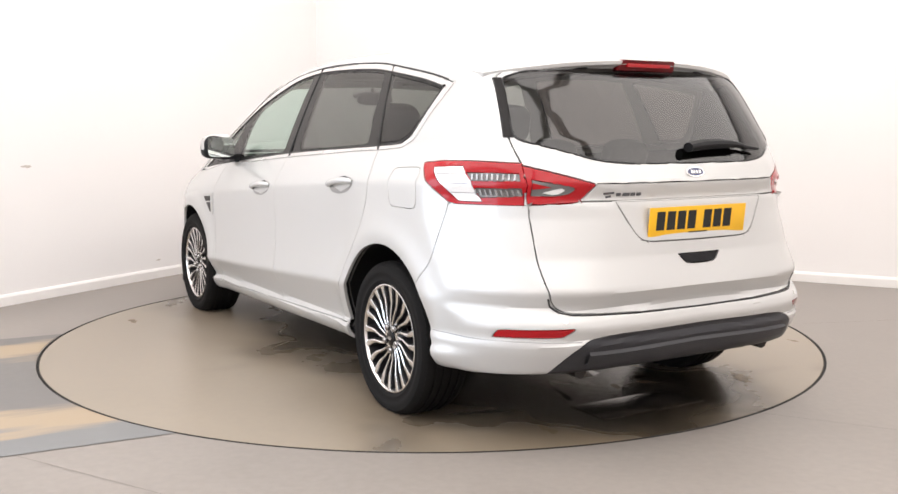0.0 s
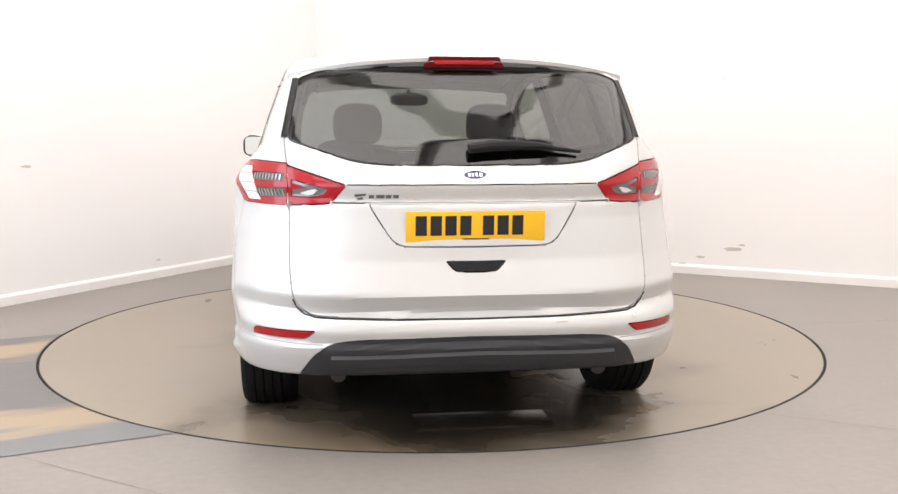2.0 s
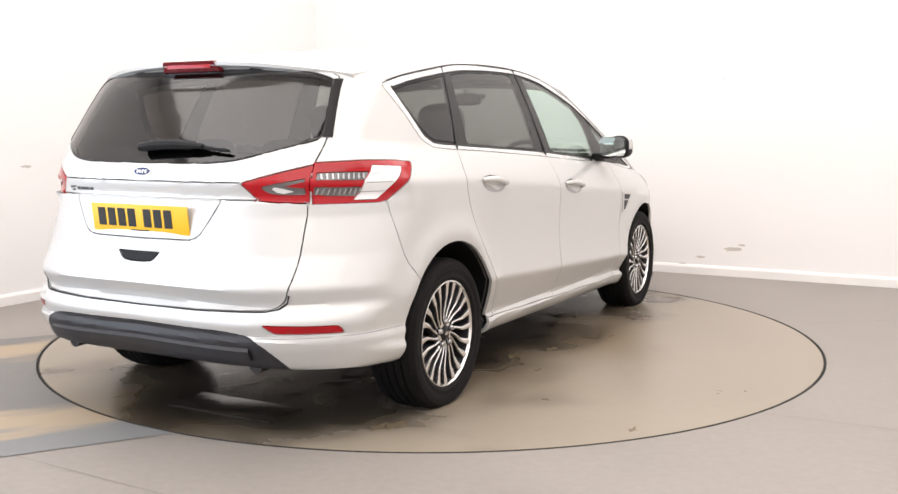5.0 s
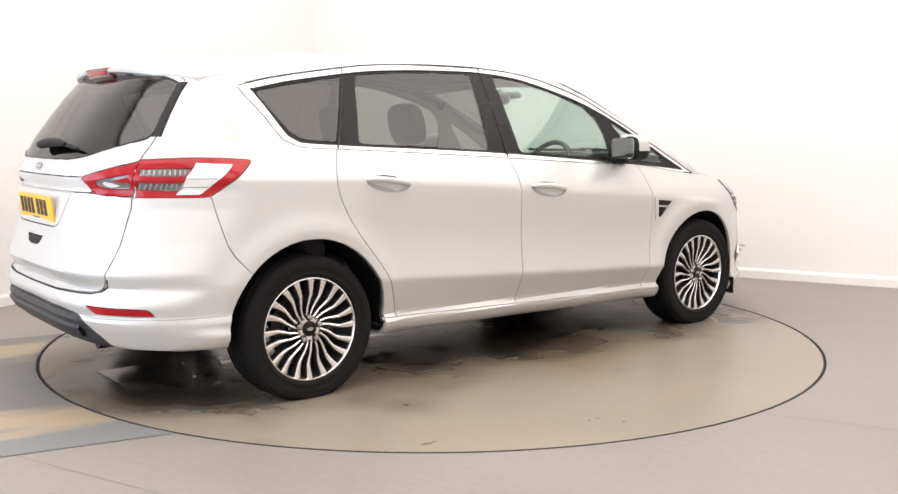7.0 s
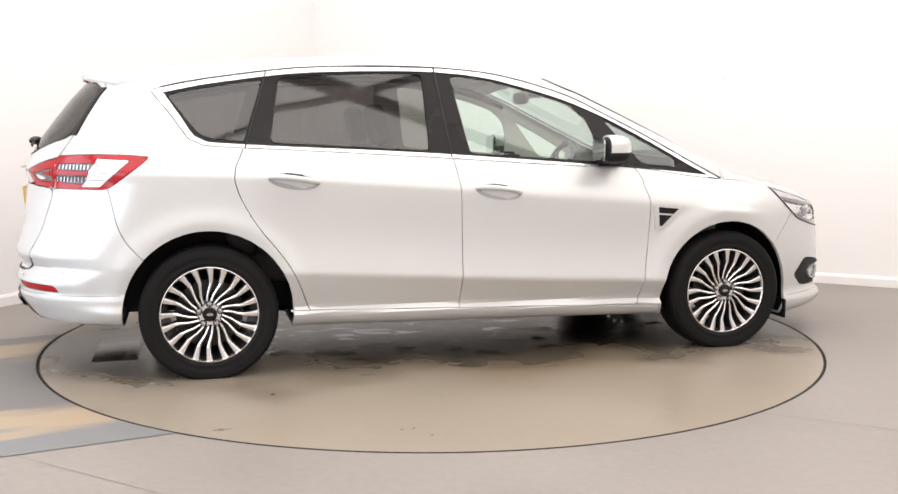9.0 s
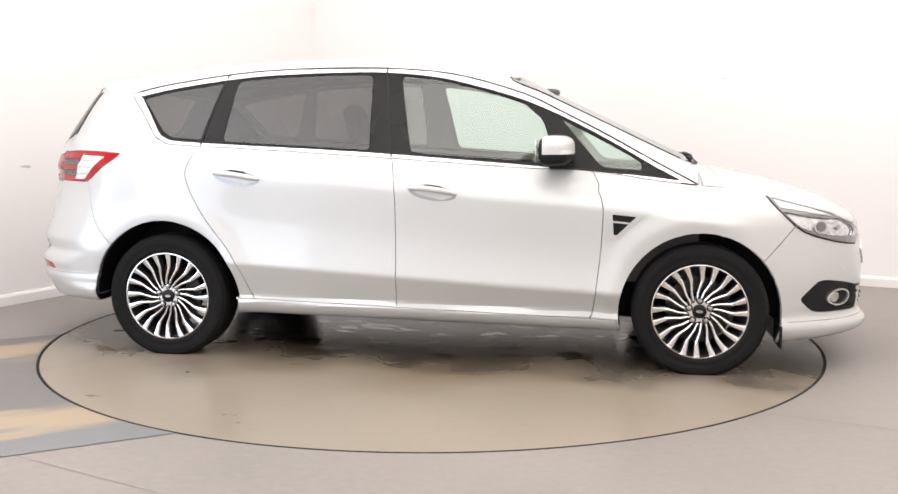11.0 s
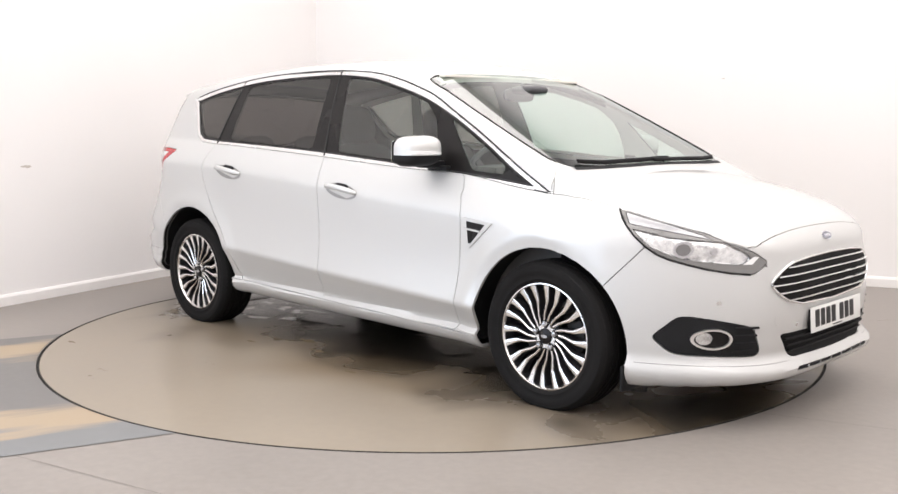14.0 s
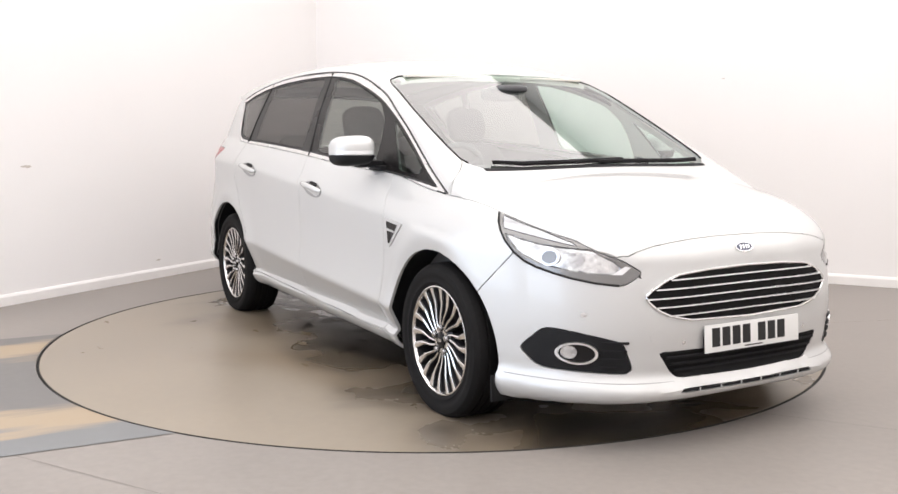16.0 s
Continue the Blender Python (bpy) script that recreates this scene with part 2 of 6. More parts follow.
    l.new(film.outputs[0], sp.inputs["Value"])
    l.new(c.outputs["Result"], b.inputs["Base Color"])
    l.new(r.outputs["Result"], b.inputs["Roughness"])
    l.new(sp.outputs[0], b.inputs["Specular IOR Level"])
    return m


M["disc"] = stain_and_shade(material("turntable_deck_paint", (0.285, 0.242, 0.190), 0.30, spec=0.26, vary=0.12, grain=0.6, scale=18, spread=1.1, bump=0.0005), (0.150, 0.100, 0.050), (0.036, 0.029, 0.021), 4.6, 1.5, -0.1)
M["hatch"] = stain_and_shade(material("worn_steel_plate", (0.26, 0.22, 0.175), 0.32, 0.0, spec=0.26, vary=0.2, grain=0.7, scale=30, spread=4), (0.150, 0.100, 0.050), (0.030, 0.025, 0.020), 4.6, 1.5, -0.1)
M["joint"] = material("dark_joint_sealant", (0.19, 0.172, 0.155), 0.8, vary=0.3, scale=60)
M["scuff"] = material("grey_wall_scuff", (0.60, 0.55, 0.50), 0.8, vary=0.15, scale=80)


def lane_material():
    """Worn drive lane: grey paint rubbed to tan along two wheel tracks."""
    m = material("worn_lane_paint", (0.30, 0.28, 0.27), 0.45, spec=0.16, vary=0.2, grain=0.7, scale=22, spread=1.5, bump=0.0006)
    n, l = m.node_tree.nodes, m.node_tree.links
    b = n["Principled BSDF"]
    co = n.new("ShaderNodeTexCoord")
    sp = n.new("ShaderNodeSeparateXYZ")
    l.new(co.outputs["Object"], sp.inputs[0])
    mp = n.new("ShaderNodeMapping")
    mp.inputs["Scale"].default_value = (0.5, 3.0, 1)
    l.new(co.outputs["Object"], mp.inputs["Vector"])
    nz = n.new("ShaderNodeTexNoise")
    nz.inputs["Scale"].default_value, nz.inputs["Detail"].default_value = 2.2, 7
    l.new(mp.outputs[0], nz.inputs["Vector"])
    wob = n.new("ShaderNodeMath")
    wob.operation = "MULTIPLY_ADD"
    wob.inputs[1].default_value = 0.62
    l.new(nz.outputs["Fac"], wob.inputs[0])
    l.new(sp.outputs["Y"], wob.inputs[2])
    rng = n.new("ShaderNodeMapRange")
    rng.inputs["From Min"].default_value, rng.inputs["From Max"].default_value = -1.335 + 0.31, 0.94 + 0.31
    l.new(wob.outputs[0], rng.inputs["Value"])
    ramp = n.new("ShaderNodeValToRGB")
    cr = ramp.color_ramp
    grey, blue, tan = (0.155, 0.148, 0.142, 1), (0.185, 0.190, 0.192, 1), (0.37, 0.285, 0.19, 1)
    stops = [(0.0, blue), (0.10, blue), (0.15, tan), (0.25, tan), (0.30, grey), (0.74, grey), (0.79, tan), (0.89, tan), (0.94, grey), (1.0, grey)]
    cr.elements[0].position, cr.elements[0].color = stops[0]
    cr.elements[1].position, cr.elements[1].color = stops[-1]
    for p, c in stops[1:-1]:
        cr.elements.new(p).color = c
    l.new(rng.outputs[0], ramp.inputs[0])
    fine = b.inputs["Base Color"].links[0].from_socket
    mul = n.new("ShaderNodeMix")
    mul.data_type, mul.blend_type = "RGBA", "MIX"
    mul.inputs["Factor"].default_value = 0.85
    l.new(fine, mul.inputs["A"])
    l.new(ramp.outputs[0], mul.inputs["B"])
    l.new(mul.outputs["Result"], b.inputs["Base Color"])
    return m


M["lane"] = lane_material()
M["pit"] = material("dark_gap", (0.01, 0.009, 0.008), 0.9, vary=0.2)


def ring_sheet(inner, outer_pts, z):
    """A flat sheet with a round hole at the origin."""
    bm = bmesh.new()
    n = len(outer_pts)
    a = [bm.verts.new((inner * math.cos(2 * math.pi * i / n), inner * math.sin(2 * math.pi * i / n), z)) for i in range(n)]
    b = [bm.verts.new((p[0], p[1], z)) for p in outer_pts]
    d = [bm.verts.new((v.co.x, v.co.y, z - 0.12)) for v in a]
    for i in range(n):
        j = (i + 1) % n
        bm.faces.new((a[i], b[i], b[j], a[j]))
        bm.faces.new((d[i], a[i], a[j], d[j]))
    return bm


def room():
    inv = ROOM.inverted()
    x0, x1, y0, y1 = 0.0, 10.6, -10.8, 0.0
    pts = []
    n = 256
    for i in range(n):
        a = 2 * math.pi * i / n
        o, d = inv @ Vector((0, 0, 0)), inv.to_3x3() @ Vector((math.cos(a), math.sin(a), 0))
        ks = [((x1 if d.x > 0 else x0) - o.x) / d.x if abs(d.x) > 1e-9 else 1e9, ((y1 if d.y > 0 else y0) - o.y) / d.y if abs(d.y) > 1e-9 else 1e9]
        pts.append(ROOM @ (o + d * (min(ks) + 0.08)))
    fl = part("floor", ring_sheet(RIM + GAP, pts, 0.0), M["floor"], smooth=0)
    tagged(fl, "worn grey-beige painted concrete floor with faint stains", "floor", kind="structure")
    bm = bmesh.new()
    lathe(bm, [(RIM + 0.1, -0.11), (0.01, -0.11)], 96)
    tagged(part("pit", bm, M["pit"], smooth=0), "dark pit under the turntable's rim", "pit", kind="structure")
    sides = {"wall_north": (x0 - 0.2, x1 + 0.2, y1, y1 + 0.2), "wall_west": (x0 - 0.2, x0, y0, y1), "wall_south": (x0 - 0.2, x1 + 0.2, y0 - 0.2, y0), "wall_east": (x1, x1 + 0.2, y0, y1)}
    for name, (a, b, c, d) in sides.items():
        bm = bmesh.new()
        if name == "wall_west":
            spans = [(a, b, c, DOOR_WEST[0], 0), (a, b, DOOR_WEST[1], d, 0), (a, b, *DOOR_WEST, DOOR_H)]
        elif name == "wall_south":
            spans = [(a, DOOR_SOUTH[0], c, d, 0), (DOOR_SOUTH[1], b, c, d, 0), (*DOOR_SOUTH, c, d, DOOR_H)]
        else:
            spans = [(a, b, c, d, 0)]
        for a, b, c, d, foot in spans:
            z0 = foot or -0.1
            box(bm, (a + b) / 2, (c + d) / 2, (z0 + CEIL) / 2, b - a, d - c, CEIL - z0, ROOM)
        tagged(part(name, bm, M["wall"], smooth=0), "plain white painted studio wall with faint scuffs", "wall", kind="structure")
    bm = bmesh.new()
    box(bm, (x0 + x1) / 2, (y0 + y1) / 2, CEIL + 0.15, x1 - x0 + 0.6, y1 - y0 + 0.6, 0.2, ROOM)
    tagged(part("ceiling", bm, M["ceiling"], smooth=0), "plain white ceiling", "ceiling", kind="structure")
    for a, b, c, d in ((x0 + 0.018, x1, y1 - 0.018, y1), (x0, x0 + 0.018, DOOR_WEST[1], y1)):
        bm = bmesh.new()
        prof = [(0, 0), (0.018, 0), (0.018, 0.062), (0.010, 0.078), (0.0, 0.082)]
        if b - a > 1:
            m = Matrix(((0, 0, 1, a), (-1, 0, 0, y1), (0, 1, 0, 0.001), (0, 0, 0, 1)))
            prism(bm, prof, b - a, ROOM @ m)
        else:
            m = Matrix(((1, 0, 0, x0), (0, 0, 1, c), (0, 1, 0, 0.001), (0, 0, 0, 1)))
            prism(bm, prof, d - c, ROOM @ m)
        bmesh.ops.recalc_face_normals(bm, faces=bm.faces)
        tagged(part("baseboard", bm, M["skirting"], smooth=0), "white painted skirting board along the wall foot", "skirting board", kind="structure")
    for lx, ly in LIGHTS:
        e = tagged(new("ceiling_light"), "large square white ceiling light box with a soft diffuser", "ceiling light", "ceiling light boxes")
        e.matrix_world = ROOM @ Matrix.Translation((lx, ly, CEIL))
        bm = bmesh.new()
        box(bm, 0, 0, 0.01, PANEL + 0.12, PANEL + 0.12, 0.12, None, 0.01)
        part("frame", bm, M["skirting"], e)
        bm = bmesh.new()
        box(bm, 0, 0, -0.062, PANEL, PANEL, 0.02)
        part("diffuser", bm, M["lamp_face"], e)
    for name, (u0, u1), west in (("door_1", DOOR_WEST, True), ("door_2", DOOR_SOUTH, False)):
        e = tagged(new(name), "tall glazed doorway with a white frame, open to daylight", "door", kind="structure")
        e.matrix_world = ROOM @ (Matrix.Translation((-0.1, 0, 0)) @ Matrix.Rotation(math.pi / 2, 4, "Z") if west else Matrix.Translation((0, -10.9, 0)))
        bm = bmesh.new()
        for cx, cz, sx, sz in ((u0 + 0.03, DOOR_H / 2, 0.06, DOOR_H), (u1 - 0.03, DOOR_H / 2, 0.06, DOOR_H), ((u0 + u1) / 2, DOOR_H - 0.03, u1 - u0 - 0.12, 0.06), ((u0 + u1) / 2, DOOR_H / 2, 0.05, DOOR_H - 0.12)):
            box(bm, cx, 0, cz, sx, 0.10, sz)
        part("door_frame", bm, M["skirting"], e, smooth=0)
    # the lane on which cars drive to the turntable
    bm = bmesh.new()
    rows = []
    for k in range(33):
        n = -1.335 + 2.275 * k / 32
        s0, s1 = math.sqrt((RIM + GAP + 0.004) ** 2 - n * n), 5.0
        rows.append([bm.verts.new((-s0 - (s1 - s0) * t, n, 0.003)) for t in (0, 0.2, 0.5, 1.0)])
    for a, b in zip(rows, rows[1:]):
        for i in range(3):
            bm.faces.new((a[i], b[i], b[i + 1], a[i + 1]))
    bmesh.ops.recalc_face_normals(bm, faces=bm.faces)
    lane = part("floor_lane", bm, M["lane"], smooth=0)
    lane.rotation_euler = (0, 0, math.atan2(0.434, 0.9009))
    tagged(lane, "worn grey drive lane with tan wheel tracks", "floor lane", kind="structure")
    for a, b in (((-1.62, -2.245), (-0.2, -3.10)), ((1.40, -1.73), (3.4, -2.76)), ((2.36, 0.2), (4.4, 0.55))):
        bm = bmesh.new()
        a, b = Vector((*a, 0.0)), Vector((*b, 0.0))
        d = (b - a).normalized().cross(Vector((0, 0, 1))) * 0.0013
        vs = [bm.verts.new(q) for q in (a + d, a - d, b - d, b + d)]
        for v in vs:
            v.co.z = 0.0022
        bm.faces.new(vs)
        bmesh.ops.recalc_face_normals(bm, faces=bm.faces)
        tagged(part("floor_joint", bm, M["joint"], smooth=0), "thin dark joint line in the floor", "floor joint", kind="structure")
    north, west = bpy.data.objects["wall_north"], bpy.data.objects["wall_west"]
    rnd = random.Random(5)
    for wall, u, z, w in ((north, 4.22, 0.23, 0.10), (north, 3.96, 0.15, 0.05), (north, 3.80, 0.085, 0.04), (north, 4.10, 1.65, 0.02), (west, -3.55, 0.97, 0.05), (north, 4.30, 0.27, 0.04), (west, -2.3, 0.15, 0.03)):
        bm = bmesh.new()
        pts = [(w * (0.5 + 0.5 * rnd.random()) * math.cos(a), w * 0.22 * (0.4 + 0.8 * rnd.random()) * math.sin(a)) for a in np.linspace(0, 2 * math.pi, 14, endpoint=False)]
        vs = [bm.verts.new(ROOM @ (Vector((u + p, -0.002, z + q)) if wall is north else Vector((0.002, u + p, z + q)))) for p, q in pts]
        bm.faces.new(vs)
        part("scuff", bm, M["scuff"], wall, smooth=0)


room()


def turntable():
    t = tagged(new("turntable"), "round flush turntable with a scuffed beige deck, damp stains and painted-in shade beneath the car", "turntable")
    bm = bmesh.new()
    n = 192
    lathe(bm, [(RIM - 0.012, -0.10), (RIM, -0.10), (RIM, -0.004), (RIM - 0.004, 0.0), (1.6, 0.0), (0.8, 0.0), (0.002, 0.0)], n)
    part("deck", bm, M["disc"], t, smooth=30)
    bm = bmesh.new()
    box(bm, -1.84, 0.0, 0.0015, 0.235, 0.575, 0.003, None, 0.001)
    part("hatch_cover", bm, M["hatch"], t, "flush worn steel hatch cover")
    bm = bmesh.new()
    for cx, cy, sx, sy in ((-1.84, 0.2925, 0.245, 0.006), (-1.84, -0.2925, 0.245, 0.006), (-1.9625, 0, 0.006, 0.585), (-1.7175, 0, 0.006, 0.585)):
        box(bm, cx, cy, 0.0006, sx, sy, 0.0014)
    part("hatch_seam", bm, M["hatch"], t)
    # black ring fills the rim gap and stands in for the shade inside
    bm = bmesh.new()
    lathe(bm, [(RIM + 0.0005, -0.05), (RIM + 0.0005, 0.0008), (RIM + GAP - 0.001, 0.0008), (RIM + GAP - 0.001, -0.05)], n)
    part("rim_seal", bm, M["pit"], t, "black ring added in the rim gap in place of its shade", smooth=0)
    for x, y, r in ((-1.73, -0.78, 0.06), (-1.79, -0.73, 0.05), (-0.58, -0.94, 0.03), (-0.34, -0.70, 0.06), (-1.32, -1.68, 0.03), (-1.94, 0.58, 0.05), (0.4, -1.0, 0.03), (-0.1, -0.82, 0.05), (1.3, 1.5, 0.05)):
        bm = bmesh.new()
        vs = [bm.verts.new((x + r * (1 + 0.35 * math.sin(2 * a + 40 * r) + 0.3 * math.sin(3 * a + x * 9)) * math.cos(a), y + 0.45 * r * (1 + 0.4 * math.sin(4 * a + y * 7)) * math.sin(a), 0.0007)) for a in np.linspace(0, 2 * math.pi, 28, endpoint=False)]
        bm.faces.new(vs)
        part("oil_mark", bm, M["mud"], t, smooth=0)
    return t


M["mud"] = material("dark_oily_dirt", (0.17, 0.125, 0.075), 0.5, vary=0.4, grain=0.6, scale=50)
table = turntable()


# ---- car body ----
# car space: x ahead from midway between the axles, y to its left, z up from the ground
AXLE, HUB_Z, TYRE_R, ARCH_R, ARCH_Z = 1.4245, 0.324, 0.341, 0.425, 0.338


def lerp_table(rows):
    """A smooth curve through a few (key, value) pairs."""
    k, v = np.array([r[0] for r in rows], float), np.array([r[1] for r in rows], float)
    s = np.gradient(v, k)

    def at(x):
        x = np.clip(x, k[0], k[-1])
        i = np.clip(np.searchsorted(k, x) - 1, 0, len(k) - 2)
        h = k[i + 1] - k[i]
        t = (x - k[i]) / h
        return ((2 * t ** 3 - 3 * t ** 2 + 1) * v[i] + (t ** 3 - 2 * t ** 2 + t) * h * s[i] + (-2 * t ** 3 + 3 * t ** 2) * v[i + 1] + (t ** 3 - t ** 2) * h * s[i + 1])
    return at


def straight(rows):
    k, v = [r[0] for r in rows], [r[1] for r in rows]
    return lambda x: np.interp(x, k, v)


BELT = lerp_table([(-2.2, 1.19), (-1.44, 1.166), (-1.03, 1.15), (-0.17, 1.106), (0.5, 1.058), (1.19, 0.987), (1.43, 0.956), (2.2, 0.84)])
SHOULDER = lerp_table([(-2.2, 1.04), (-1.29, 1.003), (-0.46, 0.947), (0.48, 0.870), (0.93, 0.837), (2.2, 0.72)])
LOW_CREASE = lerp_table([(-2.3, 0.60), (-0.875, 0.511), (-0.14, 0.467), (0.894, 0.413), (2.3, 0.36)])
NOSE = lerp_table([(0.14, 2.25), (0.18, 2.30), (0.21, 2.343), (0.255, 2.350), (0.280, 2.322), (0.36, 2.318), (0.46, 2.325), (0.58, 2.318), (0.70, 2.30), (0.77, 2.285), (0.82, 2.25), (0.90, 2.14)])
TAIL = straight([(0.24, -2.27), (0.30, -2.32), (0.39, -2.375), (0.425, -2.388), (0.445, -2.376), (0.49, -2.393), (0.53, -2.382), (0.56, -2.352), (0.625, -2.396), (0.75, -2.36), (0.95, -2.335), (0.975, -2.325), (1.03, -2.34), (1.10, -2.31), (1.20, -2.25), (1.30, -2.175), (1.40, -2.095), (1.50, -2.0), (1.6, -1.9)])
BONNET = lerp_table([(1.2, 1.07), (1.5, 1.035), (1.7, 0.995), (1.9, 0.95), (2.05, 0.905), (2.17, 0.86), (2.25, 0.82), (2.32, 0.76)])
ROOF = lerp_table([(-2.2, 1.50), (-1.98, 1.535), (-1.5, 1.60), (-1.0, 1.64), (-0.5, 1.655), (-0.1, 1.642), (0.2, 1.61), (0.42, 1.56), (0.6, 1.50)])
FLOOR_LINE = straight([(-2.4, 0.32), (-2.2, 0.30), (-1.83, 0.285), (-1.0, 0.24), (1.0, 0.205), (1.8, 0.165), (2.2, 0.185), (2.4, 0.20)])
PLAN = lerp_table([(-2.4, 0.86), (-2.1, 0.905), (-1.8, 0.94), (-1.42, 0.955), (-0.9, 0.951), (0.0, 0.953), (0.9, 0.951), (1.42, 0.955), (1.7, 0.935), (1.95, 0.90), (2.3, 0.83)])


def flank_width(x, z):
    """Half the body's width at a place along it and a height."""
    w = PLAN(x)
    zb, zs, zc = BELT(x), SHOULDER(x), LOW_CREASE(x)
    z_sill = FLOOR_LINE(x) + 0.085
    d = np.maximum(z - zb, 0)
    upper = w - 0.10 - 0.30 * d - 0.20 * d * d - 0.06 * np.clip((-1.2 - x) / 1.0, 0, 1)
    # from shoulder to belt, then doors down to the lower crease and the tucked-in sill
    t = np.clip((z - zs) / (zb - zs), 0, 1)
    shoulder = w - 0.012 - 0.088 * t ** 1.3 - 0.06 * np.clip((-1.2 - x) / 1.0, 0, 1) * t
    t = np.clip((zs - z) / (zs - zc), 0, 1)
    ends = np.clip((np.abs(x) - 1.0) / 0.25, 0, 1)
    doors = w - 0.012 * (1 - t) - 0.014 * np.sin(np.pi * t ** 1.25) * (1 - 0.75 * ends) + 0.0 * x
    doors = np.where(t < 0.12, np.maximum(doors, w - 0.012 - 0.02 * t), doors)
    t = np.clip((zc - z) / np.maximum(zc - z_sill, 0.01), 0, 1)
    low = w - 0.068 * t * (1 - 0.6 * ends)
    t = np.clip((z_sill - z) / 0.09, 0, 1)
    sill = w - 0.034 + 0.022 * ends - 0.05 * t ** 2
    k = np.clip((z_sill + 0.012 - z) / 0.024, 0, 1)
    k = k * k * (3 - 2 * k)
    low = low * (1 - k) + sill * k
    out = np.where(z > zb, upper, np.where(z > zs, shoulder, np.where(z > zc, doors, low)))
    # proud lower lips of the rear and the front bumper
    out = out + 0.013 * np.clip((-1.74 - x) / 0.04, 0, 1) * np.clip((0.434 - z) / 0.012, 0, 1)
    out = out + 0.016 * np.clip((x - 1.76) / 0.04, 0, 1) * np.clip((0.284 - z) / 0.012, 0, 1)
    # swollen arches
    for sx in (AXLE, -AXLE):
        r = np.hypot(x - sx, (z - ARCH_Z))
        out = out + 0.012 * np.exp(-((r - ARCH_R - 0.02) / 0.06) ** 2) * (z < zs)
    return out


def half_width(x, z):
    """The flank with its creases softened."""
    return sum(flank_width(x, z + o) for o in (-0.007, 0.0, 0.007)) / 3


def smax(a, b, k):
    h = np.maximum(k - np.abs(a - b), 0) / k
    return np.maximum(a, b) + h * h * k * 0.25


def body_field(x, y, z):
    """Negative inside the body."""
    y = np.abs(y)
    side = y - half_width(x, z)
    bonnet = BONNET(x) - 0.10 * y ** 2 - 0.03 * np.clip((np.abs(y) - 0.62) / 0.3, 0, 1) ** 2
    screen = 1.035 + (1.50 - x - 0.144 * y ** 2) * 0.478
    roof = ROOF(x) - 0.12 * y ** 2 - 0.10 * y ** 6
    top = np.maximum(bonnet, np.minimum(screen, roof))
    top = np.where(x > 1.6, bonnet, top)
    front = x - (NOSE(z) - 0.72 * (y / 0.95) ** 4.4)
    hi = np.clip((z - 0.5) / 0.4, 0, 1)
    rear = (TAIL(z) + (0.44 + 0.15 * hi) * (y / 0.95) ** (4.6 - 0.9 * hi)) - x
    low = FLOOR_LINE(x) - z
    f = smax(side, z - top, 0.05)
    f = smax(f, front, 0.06)
    f = smax(f, rear, 0.05)
    return smax(f, low, 0.02)


def body_points(o, d):
    """Where rays from inside leave the body."""
    lo, hi = np.zeros(len(o)), np.full(len(o), 2.2)
    for _ in range(34):
        mid = (lo + hi) / 2
        p = o + d * mid[:, None]
        inside = body_field(p[:, 0], p[:, 1], p[:, 2]) < 0
        lo, hi = np.where(inside, mid, lo), np.where(inside, hi, mid)
    return o + d * lo[:, None]


class Chart:
    """The skin's depth along one axis over a regular net, read back between its knots."""

    def __init__(self, u, v, make, axis):
        self.u, self.v, self.axis = u, v, axis
        uu, vv = np.meshgrid(u, v, indexing="ij")
        o, d = make(uu.ravel(), vv.ravel())
        self.g = body_points(o, np.tile(np.array(d, float), (len(o), 1)))[:, axis].reshape(uu.shape)

    def at(self, a, b):
        i = min(max((a - self.u[0]) / (self.u[1] - self.u[0]), 0), len(self.u) - 1.001)
        j = min(max((b - self.v[0]) / (self.v[1] - self.v[0]), 0), len(self.v) - 1.001)
        p, q = int(i), int(j)
        s, t, g = i - p, j - q, self.g
        return (g[p, q] * (1 - s) + g[p + 1, q] * s) * (1 - t) + (g[p, q + 1] * (1 - s) + g[p + 1, q + 1] * s) * t


HEIGHTS = np.arange(0.15, 1.56, 0.008)
FLANK = Chart(np.arange(-2.3, 2.3, 0.008), HEIGHTS, lambda x, z: (np.c_[x, 0 * x, z], (0, 1, 0)), 1)
BACK = Chart(np.arange(0, 0.95, 0.008), HEIGHTS, lambda y, z: (np.c_[0 * y - 1.2, y, z], (-1, 0, 0)), 0)
FACE = Chart(np.arange(0, 0.95, 0.008), HEIGHTS, lambda y, z: (np.c_[0 * y + 1.0, y, z], (1, 0, 0)), 0)


def on_side(x, z):
    """A point of the left flank."""
    return np.array((x, FLANK.at(x, z), z))


def on_rear(y, z):
    return np.array((BACK.at(abs(y), z), y, z))


def on_front(y, z):
    return np.array((FACE.at(abs(y), z), y, z))


